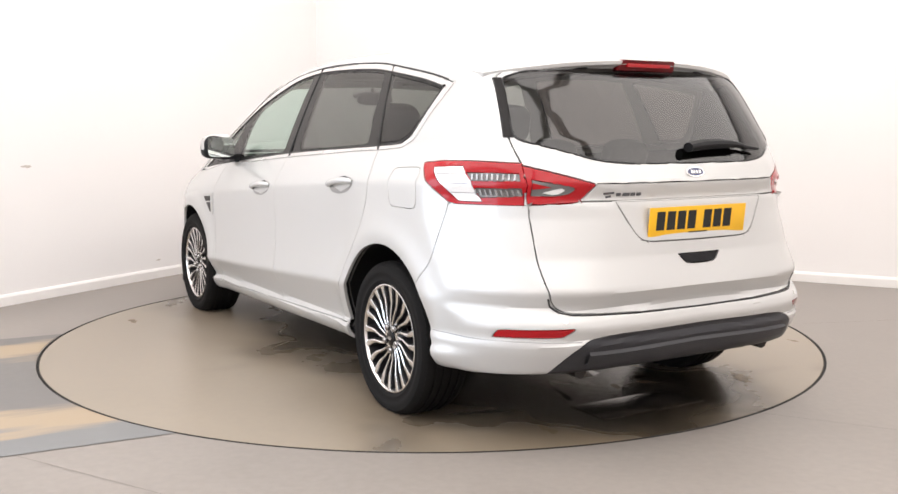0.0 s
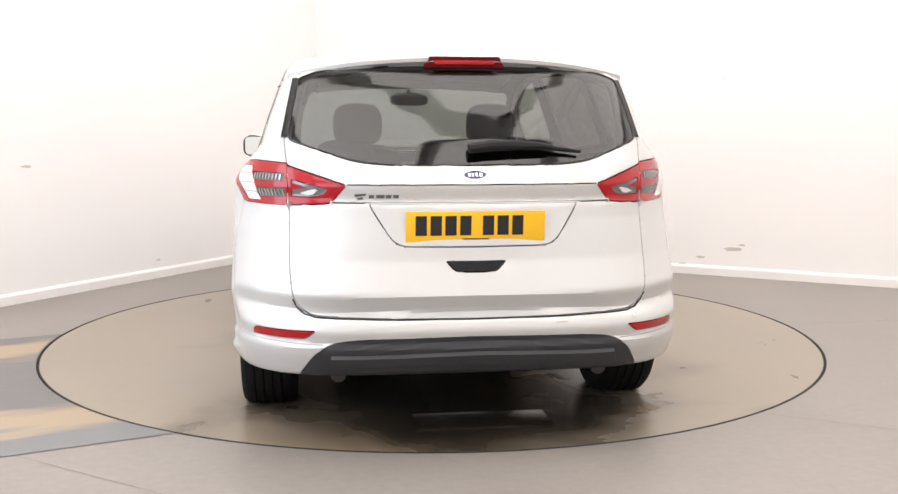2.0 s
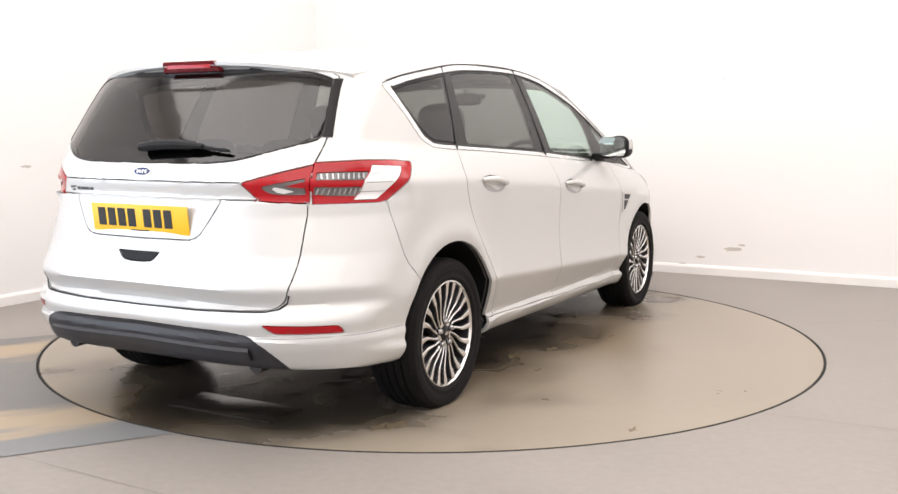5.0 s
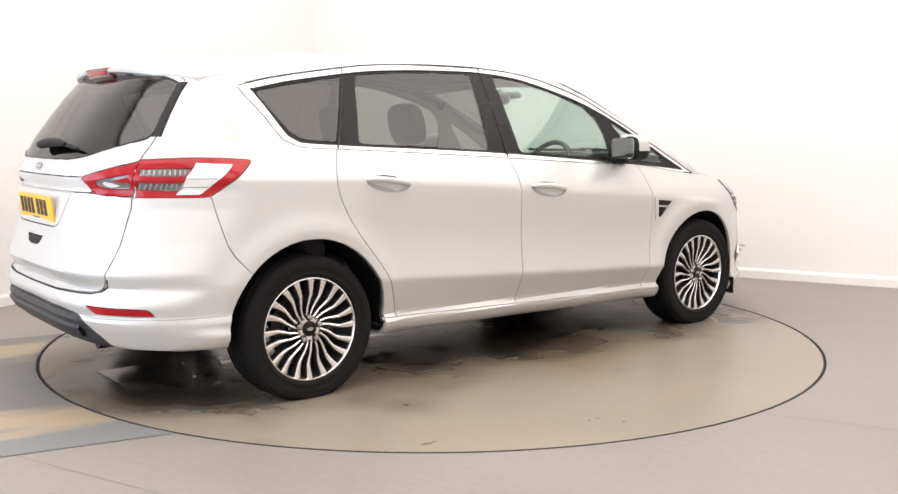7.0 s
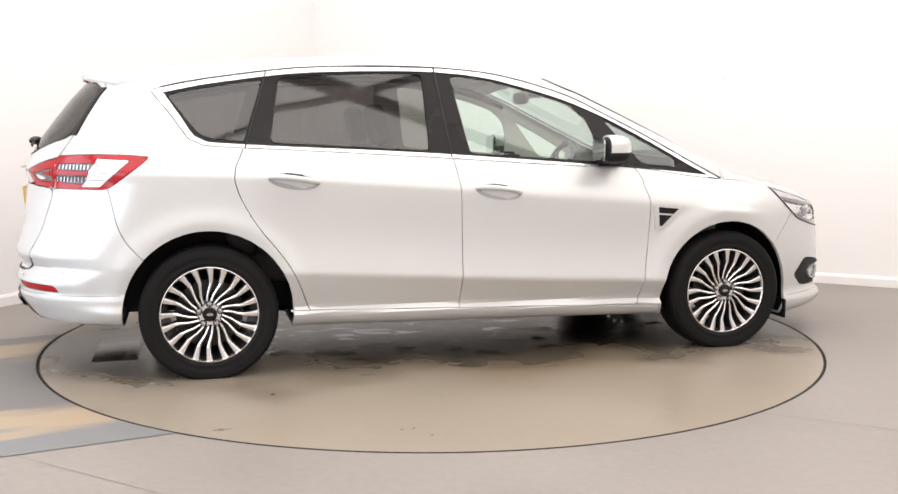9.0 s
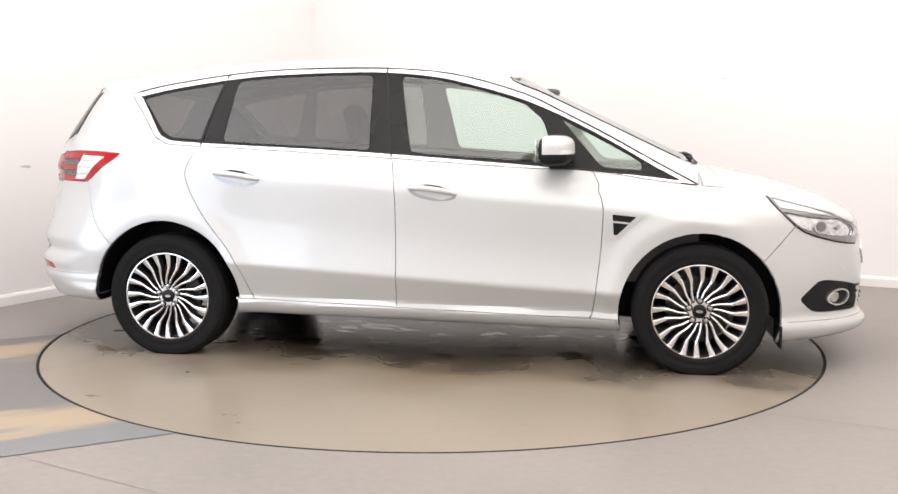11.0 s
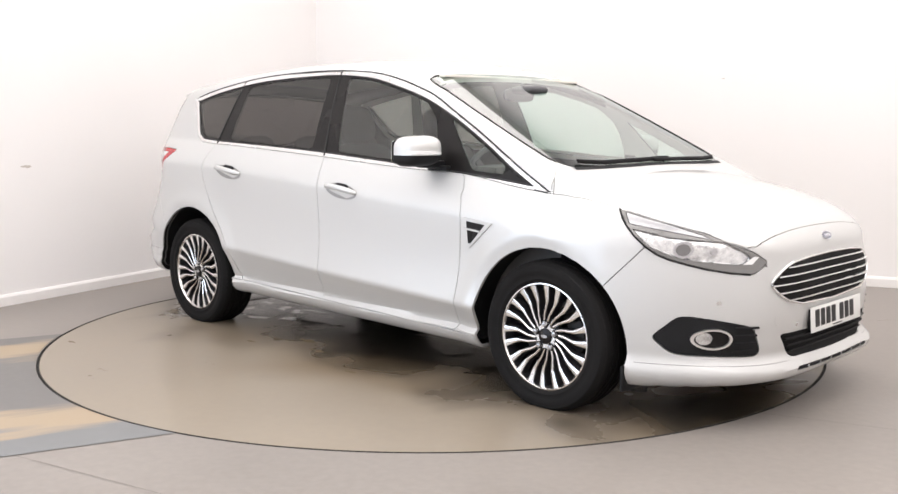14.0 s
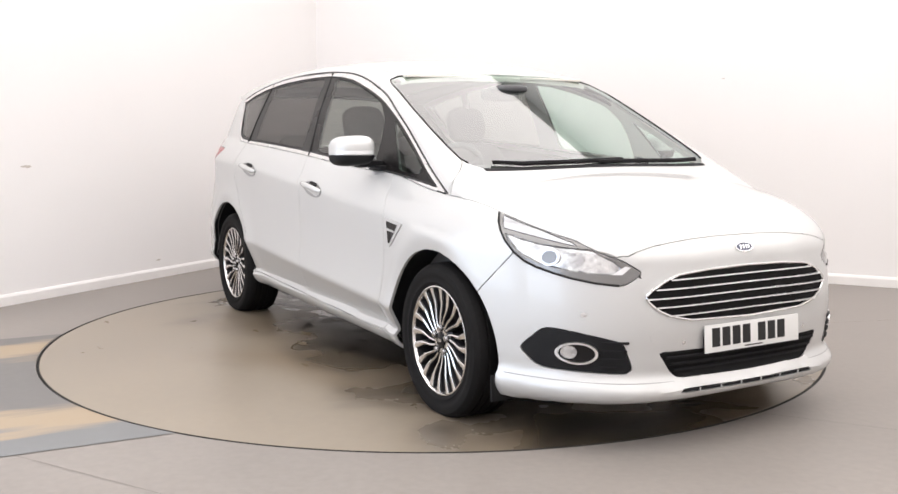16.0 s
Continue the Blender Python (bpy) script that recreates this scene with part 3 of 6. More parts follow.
def body_shell():
    """The left half of the skin as one fine net."""
    nu_s, nu_c, nv = 150, 64, 132
    xa, xb, z0 = -1.5, 1.28, 0.66
    us = [(xb, a) for a in np.linspace(0, math.pi / 2, nu_c, endpoint=False)] + [(x, math.pi / 2) for x in np.linspace(xb, xa, nu_s)] + [(xa, a) for a in np.linspace(math.pi / 2, math.pi, nu_c + 1)[1:]]
    ph = np.radians(np.concatenate([np.linspace(-88, -45, 10, endpoint=False), np.linspace(-45, 60, 140, endpoint=False), np.linspace(60, 90, nv - 100)]))
    o = np.array([[x, 0, z0] for x, a in us for p in ph])
    d = np.array([[math.cos(a) * math.cos(p), math.sin(a) * math.cos(p), math.sin(p)] for x, a in us for p in ph])
    pts = body_points(o, d)
    bm = bmesh.new()
    nv = len(ph)
    vs = [bm.verts.new(p) for p in pts]
    for i in range(len(us) - 1):
        for j in range(nv - 1):
            a, b, c, e = vs[i * nv + j], vs[(i + 1) * nv + j], vs[(i + 1) * nv + j + 1], vs[i * nv + j + 1]
            bm.faces.new((a, b, c, e))
    for v in bm.verts:
        if abs(v.co.y) < 1e-4:
            v.co.y = 0
    bmesh.ops.remove_doubles(bm, verts=bm.verts, dist=1e-4)
    bmesh.ops.dissolve_degenerate(bm, edges=bm.edges, dist=1e-5)
    bmesh.ops.recalc_face_normals(bm, faces=bm.faces)
    return bm


VIEWS = {"side": (Vector((0, 1, 0)), 0, 2), "end": (Vector((1, 0, 0)), 1, 2), "top": (Vector((0, 0, 1)), 0, 1)}


class Outline:
    """A closed or open line drawn on the skin along one direction."""

    def __init__(self, pts, view, keep, closed=True):
        self.view, self.a, self.b = VIEWS[view]
        self.pts, self.keep, self.closed = [Vector((p[0], p[1])) for p in pts], keep, closed

    def flat(self, p):
        return p[self.a], p[self.b]

    def has(self, p):
        """Whether a point lies within the outline, looking along the view, on the skin it is meant for."""
        if not self.keep(p):
            return False
        x, y = self.flat(p)
        hit, q = False, self.pts
        for i in range(len(q)):
            a, b = q[i - 1], q[i]
            if (a.y > y) != (b.y > y) and x < (b.x - a.x) * (y - a.y) / (b.y - a.y) + a.x:
                hit = not hit
        return hit

    def cut(self, bm):
        q = self.pts
        x0, x1, y0, y1 = min(p.x for p in q) - 0.03, max(p.x for p in q) + 0.03, min(p.y for p in q) - 0.03, max(p.y for p in q) + 0.03
        near = set()
        for f in bm.faces:
            c = f.calc_center_median()
            x, y = self.flat(c)
            if x0 < x < x1 and y0 < y < y1 and self.keep(c):
                near.add(f)
        n = len(q)
        for i in range(n if self.closed else n - 1):
            a, b = q[i], q[(i + 1) % n]
            if (b - a).length < 1e-6:
                continue
            e = 0.004
            u0, u1, w0, w1 = min(a.x, b.x) - e, max(a.x, b.x) + e, min(a.y, b.y) - e, max(a.y, b.y) + e
            pick = []
            for f in near:
                cs = [self.flat(v.co) for v in f.verts]
                if max(c[0] for c in cs) > u0 and min(c[0] for c in cs) < u1 and max(c[1] for c in cs) > w0 and min(c[1] for c in cs) < w1:
                    pick.append(f)
            if not pick:
                continue
            no = Vector((0, 0, 0))
            no[self.a], no[self.b] = -(b - a).y, (b - a).x
            co = Vector((0, 0, 0))
            co[self.a], co[self.b] = a.x, a.y
            geom = list({g for f in pick for g in (*f.verts, *f.edges)}) + pick
            out = bmesh.ops.bisect_plane(bm, geom=geom, plane_co=co, plane_no=no.normalized(), dist=2e-5)
            near = {f for f in near if f.is_valid}
            near.update(g for g in out["geom"] if isinstance(g, bmesh.types.BMFace))


def flank(p):
    return p.y > 0.5 and p.x < 2.2


OUT = {}
# daylight opening with its bright surround
OUT["surround"] = Outline([tuple(p) for p in smooth_line([(-1.672, 1.43), (-1.57, 1.455), (-1.43, 1.482), (-1.11, 1.529), (-0.89, 1.551), (-0.57, 1.563), (-0.23, 1.56), (0.05, 1.538), (0.24, 1.502), (0.40, 1.457), (0.56, 1.402), (0.72, 1.322), (0.88, 1.242), (1.045, 1.153), (1.21, 1.061), (1.41, 0.955)], 0.05)[:-1] + smooth_line([(1.41, 0.955), (1.19, 0.980), (0.88, 1.025), (0.5, 1.040), (-0.17, 1.084), (-0.60, 1.110), (-1.03, 1.135), (-1.23, 1.143), (-1.43, 1.158), (-1.50, 1.19), (-1.575, 1.30), (-1.66, 1.405), (-1.672, 1.43)], 0.05)[:-1]], "side", flank)
TOP_IN = smooth_line([(-1.61, 1.415), (-1.42, 1.455), (-1.11, 1.500), (-0.89, 1.522), (-0.57, 1.535), (-0.23, 1.535), (0.05, 1.508), (0.23, 1.468), (0.38, 1.428), (0.535, 1.378), (0.72, 1.299), (0.875, 1.222), (1.04, 1.132), (1.19, 1.045), (1.31, 0.983)], 0.04)
LOW_IN = smooth_line([(1.31, 0.983), (1.15, 1.002), (0.886, 1.027), (0.5, 1.058), (-0.17, 1.108), (-0.60, 1.133), (-0.90, 1.147), (-1.23, 1.164), (-1.415, 1.178), (-1.47, 1.205), (-1.54, 1.31), (-1.61, 1.415)], 0.04)
OUT["opening"] = Outline([tuple(p) for p in TOP_IN[:-1] + LOW_IN[:-1]], "side", flank)


OUT["pane_quarter"] = Outline([tuple(p) for p in rounded([(-1.60, 1.405), (-1.43, 1.440), (-1.132, 1.486), (-1.232, 1.176), (-1.40, 1.188), (-1.455, 1.215)], [0.02, 0, 0.01, 0.01, 0.04, 0.04])], "side", flank)
OUT["pane_rear"] = Outline([tuple(p) for p in rounded([(-1.052, 1.496), (-0.83, 1.515), (-0.55, 1.526), (-0.300, 1.527), (-0.290, 1.124), (-0.70, 1.146), (-1.108, 1.168)], [0.03, 0, 0, 0.03, 0.03, 0, 0.03])], "side", flank)
OUT["pane_front"] = Outline([tuple(p) for p in rounded([(-0.145, 1.520), (0.03, 1.502), (0.22, 1.461), (0.37, 1.420), (0.52, 1.371), (0.615, 1.29), (0.650, 1.20), (0.662, 1.062), (0.3, 1.086), (-0.068, 1.112)], [0.03, 0, 0, 0, 0.02, 0.03, 0.02, 0.03, 0, 0.03])], "side", flank)
OUT["pane_vent"] = Outline([tuple(p) for p in rounded([(0.715, 1.288), (0.88, 1.205), (1.04, 1.118), (1.128, 1.066), (1.120, 1.030), (0.925, 1.042)], [0.02, 0, 0, 0.02, 0, 0.03])], "side", flank)
# doors
SPLIT = [(-0.255, 1.60), (-0.235, 1.555), (-0.20, 1.30), (-0.17, 1.106), (-0.148, 0.987), (-0.137, 0.867), (-0.133, 0.506), (-0.143, 0.262)]
OUT["front_door"] = Outline([tuple(p) for p in smooth_line(SPLIT[1:], 0.04)] + [tuple(p) for p in smooth_line([(0.70, 0.246), (0.847, 0.25), (0.887, 0.29), (0.91, 0.466), (0.927, 0.625), (0.935, 0.846), (0.909, 0.925), (0.878, 1.026), (0.56, 1.385)], 0.04)[:-1]] + [(0.55, 1.389), (0.38, 1.447), (0.05, 1.523)], "side", flank)
OUT["rear_door"] = Outline([(-0.235, 1.555)] + [tuple(p) for p in smooth_line(SPLIT[1:], 0.04)[1:]] + [tuple(p) for p in smooth_line([(-0.70, 0.268), (-0.879, 0.275), (-0.933, 0.332), (-0.977, 0.451), (-1.046, 0.584), (-1.182, 0.761), (-1.262, 0.904), (-1.288, 0.997), (-1.279, 1.058), (-1.236, 1.153), (-1.12, 1.525)], 0.04)], "side", flank)
OUT["sill"] = Outline([(-1.02, 0.325), (1.01, 0.268), (1.02, 0.10), (-1.05, 0.10)], "side", flank)
ARC = [(math.cos(a), math.sin(a)) for a in np.linspace(0, 2 * math.pi, 40, endpoint=False)]


def under_arch(p):
    return p.y > 0.45


OUT["arch_front"] = Outline([(AXLE + 0.0 + 0.405 * c, ARCH_Z - 0.035 + 0.42 * s) for c, s in ARC], "side", under_arch)
OUT["arch_rear"] = Outline([(-AXLE + 0.412 * c, ARCH_Z - 0.015 + 0.42 * s) for c, s in ARC], "side", under_arch)
# bonnet and nose
SHUT = [(1.425, 0.953), (1.53, 0.944), (1.63, 0.928), (1.735, 0.909), (1.858, 0.872), (1.97, 0.842), (2.08, 0.812), (2.15, 0.778)]
OUT["bonnet"] = Outline([(1.20, -0.01), (1.20, 0.70), (1.31, 0.728), (1.37, 0.775), (1.405, 0.825)] + [(x, float(on_side(x, z)[1]) + (0.003 if 1.73 < x < 2.1 else 0.0)) for x, z in SHUT] + [(2.205, 0.585), (2.228, 0.54), (2.236, 0.48), (2.240, 0.37), (2.238, 0.2), (2.237, -0.01)], "top", lambda p: p.z > 0.70 and p.x > 1.19)
OUT["screen"] = Outline([(0.455, -0.01)] + [tuple(p) for p in smooth_line([(0.455, 0.0), (0.45, 0.3), (0.43, 0.6), (0.45, 0.65), (0.50, 0.668), (0.8, 0.702), (1.06, 0.718), (1.22, 0.72), (1.32, 0.705), (1.40, 0.60), (1.432, 0.37), (1.44, 0.0)], 0.05)] + [(1.44, -0.01)], "top", lambda p: p.z > 0.98 and p.x > 0.36)
OUT["headlamp"] = Outline([tuple(p) for p in rounded([(1.735, 0.907), (1.797, 0.84), (1.88, 0.757), (1.97, 0.706), (2.10, 0.670), (2.235, 0.645), (2.262, 0.695), (2.222, 0.744), (2.08, 0.815), (1.858, 0.875)], [0.01, 0.0, 0.03, 0.03, 0.0, 0.02, 0.02, 0.01, 0.0, 0.0])], "side", lambda p: p.x > 1.62 and p.y > 0.3 and p.z > 0.6)
OUT["grille"] = Outline([tuple(p) for p in rounded([(0.01, 0.700), (-0.01, 0.700), (-0.01, 0.498), (0.01, 0.498), (0.30, 0.508), (0.43, 0.535), (0.505, 0.605), (0.44, 0.650), (0.36, 0.684), (0.2, 0.696)], [0, 0, 0, 0, 0, 0.06, 0.03, 0.03, 0.03, 0])], "end", lambda p: p.x > 2.0)
OUT["low_grille"] = Outline([tuple(p) for p in rounded([(-0.01, 0.388), (0.44, 0.388), (0.365, 0.286), (-0.01, 0.280)], [0, 0.015, 0.03, 0])], "end", lambda p: p.x > 2.0)
OUT["slot"] = Outline([(-0.01, 0.244), (0.35, 0.247), (0.365, 0.234), (-0.01, 0.230)], "end", lambda p: p.x > 2.0)
OUT["fog_pod"] = Outline([tuple(p) for p in rounded([(0.832, 0.385), (0.785, 0.476), (0.755, 0.478), (0.575, 0.432), (0.535, 0.325), (0.555, 0.308), (0.79, 0.315)], [0.02, 0.02, 0.02, 0.02, 0.015, 0.015, 0.03])], "end", lambda p: p.x > 1.7)
OUT["front_bumper"] = Outline([(1.60, 0.45), (1.729, 0.585), (1.82, 0.683), (1.885, 0.757), (1.97, 0.80), (2.1, 0.90), (2.6, 0.90), (2.6, 0.05), (1.60, 0.05)], "side", lambda p: p.x > 1.55)
# tail
OUT["tailgate"] = Outline([tuple(p) for p in rounded([(-0.01, 1.545), (0.45, 1.53), (0.60, 1.49), (0.665, 1.45), (0.715, 1.20), (0.70, 1.10), (0.693, 0.95), (0.695, 0.713), (0.682, 0.60), (0.632, 0.547), (0.3, 0.537), (-0.01, 0.534)], [0, 0, 0.05, 0, 0.03, 0, 0.0, 0.03, 0.05, 0.04, 0, 0])], "end", lambda p: p.x < -1.7)
OUT["rear_glass"] = Outline([tuple(p) for p in rounded([(-0.01, 1.49), (0.30, 1.485), (0.58, 1.465), (0.655, 1.44), (0.70, 1.20), (0.44, 1.115), (0.30, 1.105), (-0.01, 1.104)], [0, 0, 0.02, 0.02, 0.03, 0.06, 0, 0])], "end", lambda p: p.x < -1.7)
OUT["rear_lamp_tail"] = Outline([tuple(p) for p in rounded([(0.475, 1.03), (0.53, 0.962), (0.6945, 0.951), (0.70, 1.100)], [0.012, 0.015, 0.0, 0.0])], "end", lambda p: p.x < -1.8)
OUT["rear_lamp_side"] = Outline([tuple(p) for p in rounded([(-2.34, 1.075), (-2.20, 1.105), (-1.95, 1.117), (-1.80, 1.114), (-1.685, 1.104), (-1.70, 1.085), (-1.885, 0.948), (-2.34, 0.948)], [0, 0, 0, 0, 0.01, 0.02, 0.02, 0])], "side", lambda p: p.y > 0.70 and p.x < -1.6)
OUT["rear_bumper"] = Outline([tuple(p) for p in smooth_line([(-1.70, 0.58), (-1.74, 0.62), (-1.83, 0.74), (-1.88, 0.948)], 0.04)] + [(-2.6, 0.949), (-2.6, 0.1), (-1.60, 0.1), (-1.60, 0.5)], "side", lambda p: p.x < -1.5)
OUT["valance"] = Outline([tuple(p) for p in rounded([(-0.01, 0.467), (0.45, 0.461), (0.545, 0.445), (0.605, 0.40), (0.655, 0.32), (0.68, 0.20), (-0.01, 0.2)], [0, 0.03, 0.03, 0.02, 0, 0, 0])], "end", lambda p: p.x < -1.9)
OUT["reflector"] = Outline([tuple(p) for p in rounded([(0.597, 0.493), (0.832, 0.484), (0.842, 0.452), (0.64, 0.458)], 0.01)], "end", lambda p: p.x < -1.9)
OUT["plate_well"] = Outline([tuple(p) for p in rounded([(-0.01, 0.962), (0.395, 0.962), (0.30, 0.806), (-0.01, 0.803)], [0, 0.01, 0.05, 0])], "end", lambda p: p.x < -2.0)
OUT["grab"] = Outline([tuple(p) for p in rounded([(-0.01, 0.748), (0.112, 0.75), (0.078, 0.712), (-0.01, 0.71)], [0, 0.004, 0.012, 0])], "end", lambda p: p.x < -2.0)

OUT["roof"] = Outline([(-1.70, -0.01), (-1.70, 0.585), (-1.0, 0.60), (0.0, 0.60), (0.40, 0.59), (0.60, 0.58), (0.60, -0.01)], "top", lambda p: p.z > 1.35 and p.x > -1.8)
# lamp insides
OUT["lamp_white"] = Outline([tuple(q) for q in rounded([(-1.775, 1.088), (-1.925, 1.096), (-1.941, 1.070), (-1.967, 1.040), (-1.976, 1.012), (-1.99, 0.98), (-2.006, 0.960), (-1.918, 0.960)], [0.01, 0, 0, 0, 0, 0, 0, 0.01])], "side", lambda p: p.y > 0.70 and p.x < -1.6)
OUT["lamp_row_high"] = Outline([(-1.943, 1.070), (-2.03, 1.071), (-2.118, 1.068), (-2.128, 1.042), (-2.05, 1.040), (-1.967, 1.040)], "side", lambda p: p.y > 0.68 and p.x < -1.6)
OUT["lamp_row_low"] = Outline([(-1.982, 1.010), (-2.06, 1.011), (-2.132, 1.012), (-2.132, 0.984), (-2.07, 0.979), (-1.995, 0.976)], "side", lambda p: p.y > 0.68 and p.x < -1.6)
OUT["lamp_tail_dark"] = Outline([tuple(q) for q in rounded([(0.683, 1.047), (0.646, 1.038), (0.600, 1.028), (0.545, 1.015), (0.568, 0.992), (0.611, 0.984), (0.683, 0.984)], [0, 0, 0, 0.015, 0.015, 0, 0])], "end", lambda p: p.x < -1.8)
OUT["head_strip"] = Outline([(1.772, 0.892), (1.84, 0.874), (1.957, 0.845), (2.07, 0.808), (2.10, 0.793), (1.976, 0.818), (1.806, 0.848)], "side", lambda p: p.x > 1.62 and p.y > 0.3)
OUT["head_bowl"] = Outline([tuple(q) for q in rounded([(1.822, 0.828), (1.965, 0.797), (2.05, 0.788), (2.142, 0.782), (2.20, 0.742), (2.222, 0.716), (2.21, 0.690), (2.143, 0.697), (2.07, 0.704), (1.985, 0.724), (1.905, 0.757)], [0.01, 0, 0, 0.01, 0, 0.01, 0.01, 0, 0, 0.0, 0])], "side", lambda p: p.x > 1.62 and p.y > 0.3)
OUT["fuel_flap"] = Outline([tuple(p) for p in rounded([(-1.47, 1.075), (-1.70, 1.085), (-1.712, 0.915), (-1.49, 0.912)], 0.045, 4)], "side", flank)
OUT["tail_strip"] = Outline([(-0.01, 1.031), (0.474, 1.031), (0.53, 0.966), (-0.01, 0.966)], "end", lambda p: p.x < -2.0)

RULES = [("lamp_white", ("lamp_white",)), ("lamp_row", ("lamp_row_high", "lamp_row_low")), ("lamp_tail_dark", ("lamp_tail_dark",)), ("head_strip", ("head_strip",)), ("head_bowl", ("head_bowl",)), ("fuel_flap", ("fuel_flap",)), ("tail_strip", ("tail_strip",)), ("arch", ("arch_front", "arch_rear")), ("pane_quarter", ("pane_quarter",)), ("pane_rear", ("pane_rear",)), ("pane_front", ("pane_front",)), ("pane_vent", ("pane_vent",)),
         ("pillar_trim", ("opening",)), ("surround", ("surround",)), ("headlamp", ("headlamp",)), ("screen", ("screen",)), ("grille", ("grille",)), ("low_grille", ("low_grille",)), ("slot", ("slot",)),
         ("fog_pod", ("fog_pod",)), ("sill", ("sill",)), ("front_door", ("front_door",)), ("rear_door", ("rear_door",)), ("rear_glass", ("rear_glass",)), ("rear_lamp_tail", ("rear_lamp_tail",)), ("rear_lamp_side", ("rear_lamp_side",)),
         ("plate_well", ("plate_well",)), ("grab", ("grab",)), ("tailgate", ("tailgate",)), ("valance", ("valance",)), ("reflector", ("reflector",)), ("rear_bumper", ("rear_bumper",)), ("bonnet", ("bonnet",)), ("front_bumper", ("front_bumper",))]


def cut_skin():
    """Cuts the skin along every outline and sorts its faces by panel."""
    bm = body_shell()
    for o in OUT.values():
        o.cut(bm)
    groups = {}
    for f in bm.faces:
        c = f.calc_center_median()
        for name, keys in RULES:
            if any(OUT[k].has(c) for k in keys):
                break
        else:
            if c.x > 0.80 and (c.z < np.interp(c.x, (0.8, 1.41), (1.06, 0.965)) or c.x > 1.40) and c.y > 0.2:
                name = "front_wing"
            elif OUT["roof"].has(c):
                name = "roof"
            else:
                name = "a_pillar" if c.x > 0.6 else "body_side"
            if c.z < FLOOR_LINE(c.x) + 0.012 and c.y < 0.78:
                name = "underbody"
        groups.setdefault(name, []).append(f.index)
    bm.verts.index_update()
    pts = [v.co.copy() for v in bm.verts]
    polys = [[v.index for v in f.verts] for f in bm.faces]
    bm.free()
    return pts, polys, groups


POINTS, POLYS, GROUPS = cut_skin()


def panel(names, groove=0.0025, depth=0.014, side=1, both=False, sink=0.0):
    """One panel of the skin with its edges folded in. side -1 is the right-hand twin; both joins the halves."""
    bm = bmesh.new()
    made = {}
    for n in [names] if isinstance(names, str) else names:
        for i in GROUPS.get(n, ()):
            vs = []
            for k in POLYS[i]:
                if k not in made:
                    made[k] = bm.verts.new(POINTS[k])
                vs.append(made[k])
            bm.faces.new(vs)
    if both:
        geo = bmesh.ops.duplicate(bm, geom=bm.verts[:] + bm.edges[:] + bm.faces[:])["geom"]
        fs = [g for g in geo if isinstance(g, bmesh.types.BMFace)]
        for g in geo:
            if isinstance(g, bmesh.types.BMVert):
                g.co.y = -g.co.y
        bmesh.ops.reverse_faces(bm, faces=fs)
        bmesh.ops.remove_doubles(bm, verts=[v for v in bm.verts if abs(v.co.y) < 0.002], dist=0.0015)
    elif side < 0:
        for v in bm.verts:
            v.co.y = -v.co.y
        bmesh.ops.reverse_faces(bm, faces=bm.faces)
    bm.normal_update()
    if sink:
        for v in bm.verts:
            v.co -= v.normal * sink
    if groove:
        bmesh.ops.inset_region(bm, faces=bm.faces, thickness=groove, use_even_offset=False, use_boundary=True)
        bm.normal_update()
        edge = [(v, v.normal.copy()) for v in bm.verts if v.is_boundary]
        for v, n in edge:
            v.co -= n * depth
    return bm


car = tagged(new("car"), "silver seven-seat family car with dark rear glass and alloy wheels", "car")


